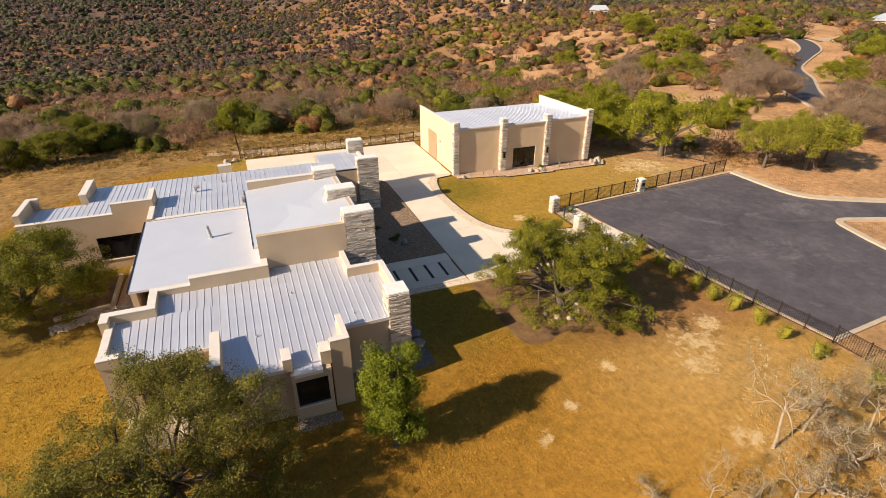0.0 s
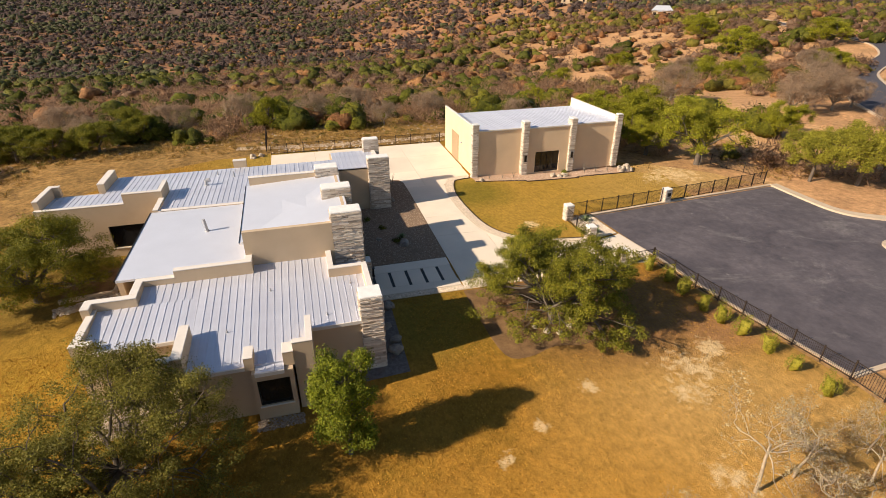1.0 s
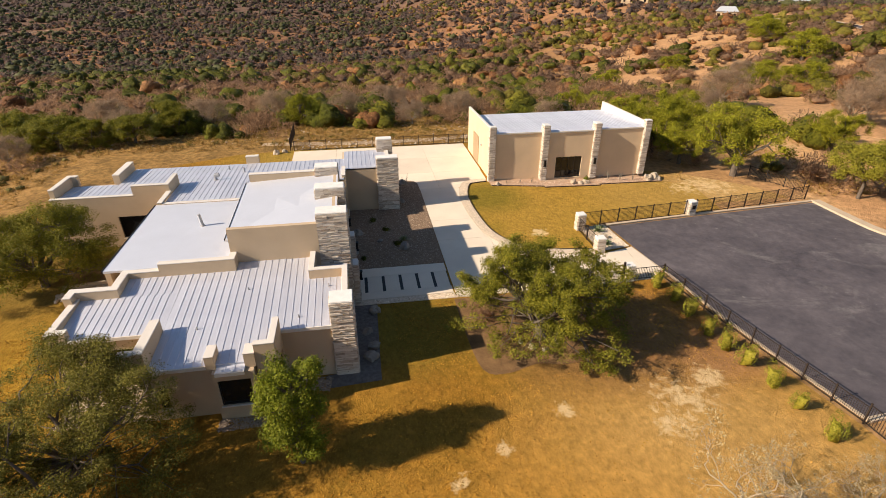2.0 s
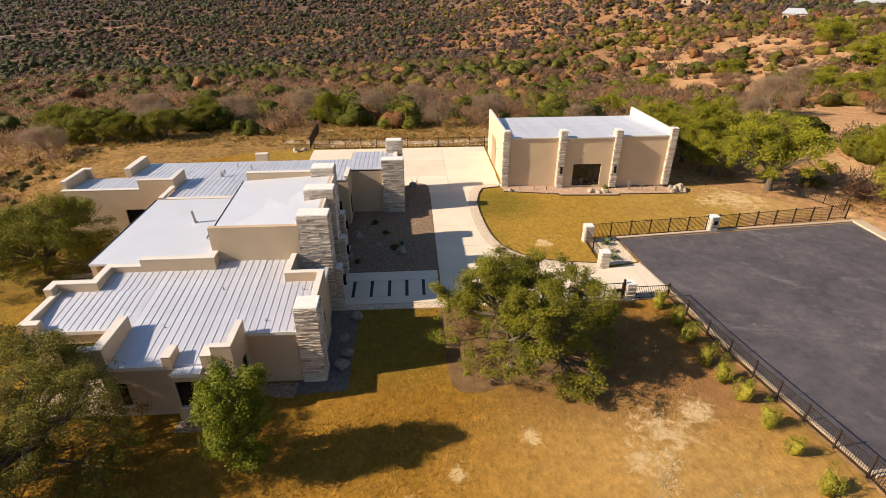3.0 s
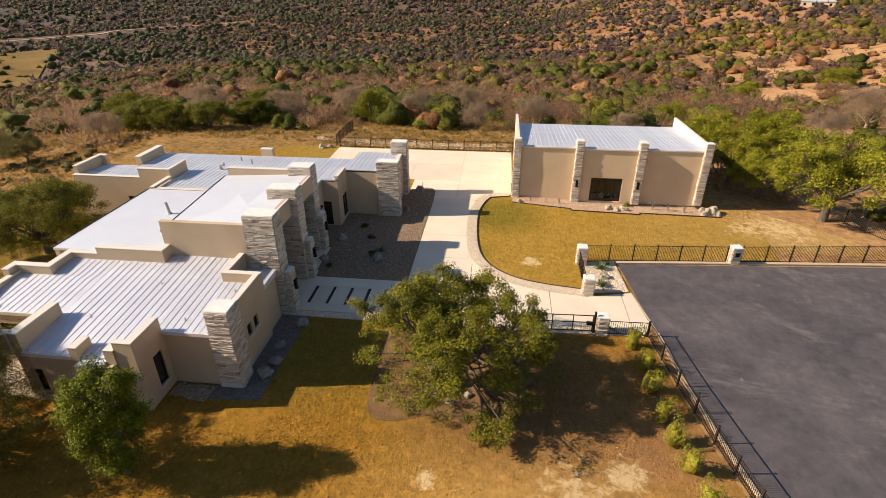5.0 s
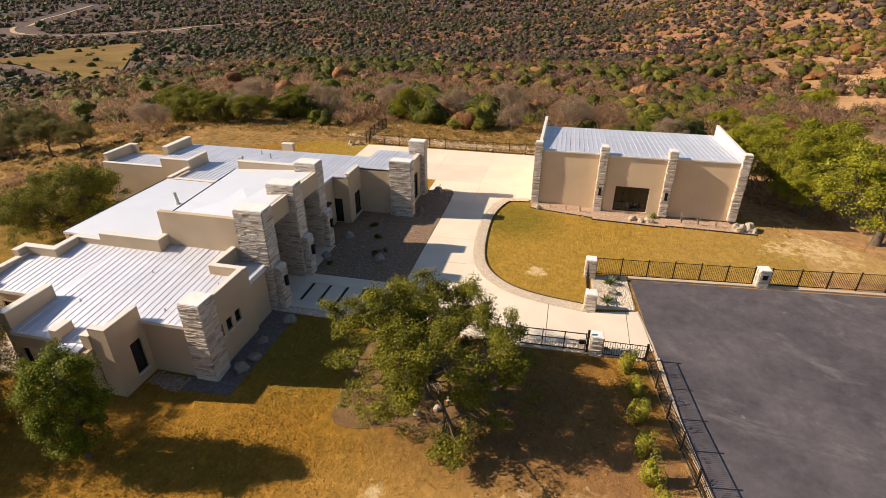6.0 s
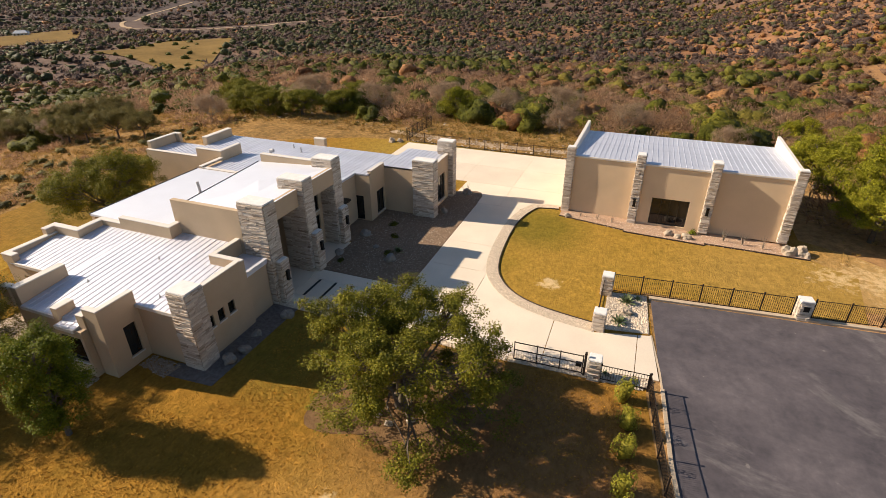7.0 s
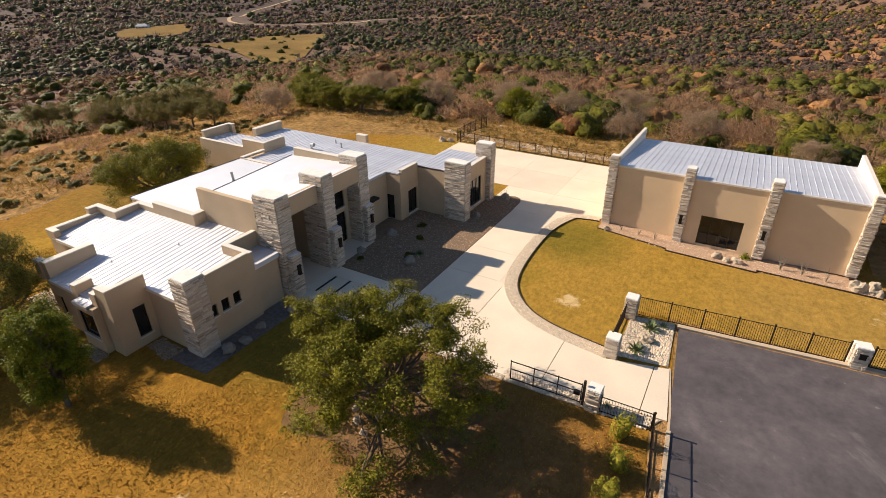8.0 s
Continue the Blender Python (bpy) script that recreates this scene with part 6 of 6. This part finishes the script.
x, y = veg.uniform(-66, 60, n), veg.uniform(20, 92, n)
ok = (((y > 64.5) & (x < 40)) | (x < -24.5) | ((x > 53) & (y > 41))) & (wave_noise(x, y, 4, 3.0) > -0.7)
x, y = x[ok], y[ok]
brush("dry_grass_tufts", "tufts of tall dry grass on the slopes", M_DRYGRASS, np.column_stack([x, y, land(x, y) - 0.03]), veg.uniform(0.3, 0.65, len(x)), 12, 0.45, 32, True, 0.7, thin=0.3)
n = 500
x, y = veg.uniform(53, 100, n), veg.uniform(8, 60, n)
ok = (y > 33 + (x - 53) * -0.45) & ((x - 57) ** 2 + (y - 38) ** 2 > 30)
x, y = x[ok], y[ok]
brush("dry_grass_tufts", "tufts of dry grass beside the asphalt", M_DRYGRASS, np.column_stack([x, y, land(x, y) - 0.03]), veg.uniform(0.2, 0.5, len(x)), 12, 0.5, 33, True, 0.8)
n = 11000
x, y = veg.uniform(38, 190, n), veg.uniform(36, 210, n)
ok = open_ground(x, y) & (wave_noise(x, y, 6, 1.5) > -0.5)
x, y = x[ok], y[ok]
brush("dry_grass_tufts", "tufts of dry grass over the clay of the ridge", M_DRYGRASS, np.column_stack([x, y, land(x, y) - 0.03]), veg.uniform(0.3, 0.8, len(x)), 12, 0.4, 38, True, 0.7)
# twiggy scrub under the bare trees
n = 300
x, y = veg.uniform(13, 30, n), veg.uniform(2, 11.5, n)
ok = (y < 4 + (x - 12) * 0.5) & (x < 30.5)
x, y = x[ok], y[ok]
brush("bare_scrub", "low bare grey scrub under the leafless trees", M_BRUSH, np.column_stack([x, y, site(x) - 0.03]), veg.uniform(0.3, 0.8, len(x)), 110, 0.13, 34, True, 0.8)


# ---- small planting ----
def shrub(name, label, x, y, s, mat, seed, per=260, leaf=0.14, tall=1.0, group=""):
    ob = brush(name, label, mat, np.array([(0, 0, 0.0)]), np.array([s]), per, leaf, seed, False, tall, 6, "", "shrub", 1)
    ob.location = (x, y, float(site(x)))
    if group:
        ob["group"] = group
    return ob


hedge = shrub("hedge_shrub", "small yellow-green shrub planted along the fence", 27.7, 27.2, 0.6, M_YELLOW, 51, 1000, 0.13, 3.2, "shrubs along the fence")
for x, y, s in ((27.9, 25.3, 1.0), (27.95, 23.6, 1.0), (28.0, 21.7, 0.95), (28.1, 20.3, 1.0), (28.3, 18.7, 1.05), (28.55, 17.1, 1.0), (28.7, 15.3, 0.8), (28.9, 13.4, 0.95), (29.3, 10.4, 1.1)):
    copy_thing(hedge, pose(x, y, float(site(x)), 0, 0, x * 900 % 360) @ Matrix.Scale(s, 4))
bare_bush = brush("bare_shrub", "grey leafless shrub at the lawn's edge", M_BRUSH, np.array([(0, 0, 0.0)]), np.array([1.1]), 420, 0.2, 61, True, 0.8, 6, "", "shrub")
bare_bush.location = (14.9, 25.7, 0)
shrub("foundation_shrub", "dark green shrub in the shaded bed", 8.6, 41.0, 0.5, M_JUNIPER, 53, 260, 0.2, 0.7, "shrubs in the house bed")
shrub("foundation_shrub", "dark green shrub in the shaded bed", 9.6, 39.0, 0.45, M_JUNIPER, 54, 260, 0.2, 0.7, "shrubs in the house bed")
shrub("foundation_shrub", "dark green shrub in the shaded bed", 10.3, 36.4, 0.55, M_JUNIPER, 55, 260, 0.2, 0.7, "shrubs in the house bed")
shrub("foundation_shrub", "dark green shrub in the shaded bed", 7.6, 34.2, 0.4, M_JUNIPER, 56, 260, 0.2, 0.7, "shrubs in the house bed")
shrub("foundation_shrub", "green shrub beside the glass doors", 31.3, 48.3, 0.45, M_BRIGHT, 57, 260, 0.2, 0.9, "shrubs in the house bed")


def agave(x, y, s, seed, label="blue-green agave rosette in the rock bed"):
    r = np.random.default_rng(seed)
    root = thing("agave", label, "plant", (x, y, float(site(x)) + 0.03), "agaves in the rock bed")
    for i in range(26):
        t, e = i * 2.4, 0.15 + 1.15 * (i / 26)
        d = np.array([math.cos(t) * math.cos(e), math.sin(t) * math.cos(e), math.sin(e)])
        w = np.array([-math.sin(t), math.cos(t), 0]) * 0.055 * s * 1.6
        L = s * r.uniform(0.75, 1.05)
        up = np.array([0, 0, 0.03 * s])
        m, e2 = d * L * 0.55, d * L - (0, 0, 0.06 * s)
        V = [-w * 0.6, w * 0.6, m + w, m - w, e2, -up, m - up * 1.2]
        F = [(0, 1, 2), (0, 2, 3), (3, 2, 4), (0, 6, 5), (0, 3, 6), (3, 4, 6), (1, 5, 6), (1, 6, 2), (2, 6, 4)]
        o = new("blade", fast_mesh("blade", V, F, M_AGAVE))
        o.parent = root
    return root


for i, (x, y, s) in enumerate(((27.2, 36.1, 0.78), (27.3, 34.9, 0.5), (26.9, 33.7, 0.7), (27.8, 36.7, 0.4), (10.9, 36.9, 0.6), (26.6, 28.75, 0.3))):
    agave(x, y, s, 200 + i)


def twig_plant(x, y, h, seed):
    r = np.random.default_rng(seed)
    w = Wood()
    for i in range(9):
        t = r.uniform(0, 6.28)
        a = np.array([0, 0, 0.0])
        b = np.array([math.cos(t) * 0.25, math.sin(t) * 0.25, 1]) * h * r.uniform(0.35, 0.6)
        c = b + np.array([math.cos(t) * 0.3, math.sin(t) * 0.3, 0.8]) * h * r.uniform(0.3, 0.5)
        w.limb([a, b, c], 0.02, 0.006, 4)
    ob = new("bare_rose_bush", fast_mesh("bare_rose_bush", np.concatenate(w.V), w.F, M_PALE_BARK))
    ob.location = (x, y, float(site(x)) + 0.03)
    return tagged(ob, "thin leafless bush in the gravel bed", "shrub", "bare bushes in the gravel")


for i, (x, y, h) in enumerate(((22.6, 48.2, 0.5), (24.0, 48.0, 0.6), (25.2, 47.9, 0.8), (33.6, 47.9, 1.2), (34.9, 47.8, 1.1), (36.3, 47.7, 1.2), (12.2, 48.6, 1.5))):
    twig_plant(x, y, h, 300 + i)


# ---- distance: roads, meadow, houses ----
def drape(name, line, width, material, label, category, lift):
    L = np.array(smooth_line(line, 10), float)
    d = np.gradient(L, axis=0)
    d /= np.linalg.norm(d, axis=1)[:, None]
    nrm = np.stack([-d[:, 1], d[:, 0]], 1)
    a, b = L - nrm * width / 2, L + nrm * width / 2
    n = len(L)
    za, zb = land(a[:, 0], a[:, 1]) + lift, land(b[:, 0], b[:, 1]) + lift
    V = np.concatenate([np.column_stack([a, za]), np.column_stack([b, zb]), np.column_stack([a, za - 1.5]), np.column_stack([b, zb - 1.5])])
    F = []
    for i in range(n - 1):
        F += [(i, i + 1, n + i + 1, n + i), (2 * n + i, 2 * n + i + 1, i + 1, i), (n + i, n + i + 1, 3 * n + i + 1, 3 * n + i)]
    return structure(new(name, fast_mesh(name, V, F, material)), label, category)


ROAD_E = [(86, 46), (93, 58), (99.8, 67.9), (112, 78), (124, 87.4), (144, 105), (164, 117), (180, 126), (192, 138), (196, 147), (198, 158), (204, 190), (216, 250)]
drape("road", ROAD_E, 5.4, M_FARROAD, "grey asphalt road winding over the ridge", "road", 0.15)
for side in (-3.0, 3.0):
    off = [(x - side * 0.6, y + side * 0.8) for x, y in ROAD_E]
    drape("road_kerb", off, 0.5, M_KERB, "pale kerb beside the ridge road", "kerb", 0.28)
drape("dirt_track", TRACK, 6, M_DIRT, "pale dirt track winding through the valley", "track", 0.5)
drape("dirt_track", [(197, 137), (212, 132), (232, 122)], 7, M_DIRT, "pale dirt clearing beside the ridge road", "track", 0.3)
drape("dirt_track", [(-4, 66.5), (6, 65.2), (14, 65.0), (22, 65.8), (30, 68)], 1.3, M_DIRT, "pale worn track behind the fence", "track", 0.03)
drape("footpath", [(-112, 44), (-92, 46), (-74, 42), (-60, 36), (-52, 30)], 1.6, M_DIRT, "pale footpath over the dry slope", "track", 0.06)


def field(name, poly, material, label, lift):
    """A flat field draped over the land inside a polygon."""
    L = np.array(smooth_line(poly + poly[:1], 6))
    c = L.mean(0)
    rings, n = 10, len(L)
    V = np.concatenate([c + (L - c) * k / rings for k in range(1, rings + 1)] + [c[None]])
    tri = [(rings * n, i, (i + 1) % n) for i in range(n)]
    for k in range(rings - 1):
        for i in range(n):
            a, b = k * n + i, k * n + (i + 1) % n
            tri += [(a, a + n, b + n), (a, b + n, b)]
    ob = new(name, fast_mesh(name, np.column_stack([V, land(V[:, 0], V[:, 1]) + lift]), tri, material))
    return structure(ob, label, "meadow")


field("meadow", MEADOW, M_MEADOW, "pale yellow meadow in the valley", 0.8)
field("meadow", FIELD, M_MEADOW, "pale dry field in the valley", 0.8)
mr = np.random.default_rng(8)
edge = np.array(smooth_line(MEADOW + MEADOW[:1], 5)) + mr.normal(0, 5, (51, 2))
inner = np.array([(-455, 462), (-440, 478), (-430, 455), (-400, 400), (-388, 415), (-372, 392), (-470, 500), (-352, 385), (-340, 362), (-420, 440)], float)
mp = np.concatenate([inner, edge[::2]])
brush("meadow_trees", "dark oaks scattered over the meadow", M_FARGREEN, np.column_stack([mp, land(mp[:, 0], mp[:, 1])]), mr.uniform(3.5, 6.5, len(mp)), 40, 0.2, 71, False, 0.8, core=2)


def far_house(x, y, w, d, turn, label, wall_mat=M_STUCCO, z=None):
    root = thing("far_house", label, "house", (x, y, float(land(x, y)) if z is None else z), "houses on the ridge", turn)
    h = 3.4
    bm = bmesh.new()
    box(bm, -w / 2, w / 2, -d / 2, d / 2, -2, h)
    part("wall", bm, wall_mat, root)
    bm = bmesh.new()
    vs = box(bm, -w / 2 - 0.6, w / 2 + 0.6, -d / 2 - 0.6, d / 2 + 0.6, h, h + 2.6)
    for v in vs[4:]:
        v.co.x *= 0.62
        v.co.y *= 0.08
    part("roof", bm, M_FARROOF, root, "pale hipped metal roof")
    for i in range(4):
        u = -w / 2 + w * (i + 0.5) / 4
        bm = bmesh.new()
        box(bm, u - 0.8, u + 0.8, -d / 2 - 0.05, -d / 2 + 0.1, 0.7, 2.4)
        part("window", bm, M_GLASS, root, "dark window")
    bm = bmesh.new()
    box(bm, -w * 0.2, w * 0.1, -d / 2 - 3, -d / 2, h - 0.4, h - 0.1)
    part("porch_roof", bm, M_FARROOF, root)
    return root


far_house(222, 298, 11, 7, -35, "distant pale house with a metal roof among oaks")
far_house(252, 466, 22, 12, -28, "distant pale house on the ridge")
far_house(352, 400, 24, 12, -32, "distant tan house on the ridge")
far_house(456, 492, 42, 16, -40, "large distant house with pale walls")
far_house(252, 142, 22, 12, -55, "distant tan house beside a clearing")
far_house(-722, 480, 16, 10, 40, "small distant white farm building", M_WHITE)

# short tufts that roughen the dry lawn and the turf
n = 80000
x, y = veg.uniform(-14, 28.5, n), veg.uniform(5, 28, n)
ok = ~((x < 9.2) & (x > -8.5) & (y > 18.6)) & ~((x > 13.2) & (x < 22.4) & (y > 19.6)) & (y < 27.8)
ok &= np.hypot(x - 23.0, y - 13.0) > 10.5 * np.sqrt(veg.uniform(0, 1.3, n))
x, y = x[ok], y[ok]
brush("lawn_grass_tufts", "short golden tufts of the dry lawn", M_TUFT, np.column_stack([x, y, site(x) + 0.005]), veg.uniform(0.025, 0.06, len(x)), 3, 1.0, 36, True, 0.8, thin=0.9)
n = 26000
x, y = veg.uniform(17.9, 41.5, n), veg.uniform(33.2, 48.7, n)
ok = within(TURF, x, y) & (wave_noise(x, y, 1.7, 0.4) + veg.normal(0, 0.5, n) > -0.3)
x, y = x[ok], y[ok]
brush("turf_grass_tufts", "short golden green tufts of the watered turf", M_TURF_TUFT, np.column_stack([x, y, site(x) + 0.005]), veg.uniform(0.02, 0.045, len(x)), 3, 1.0, 39, True, 0.6, thin=0.9)
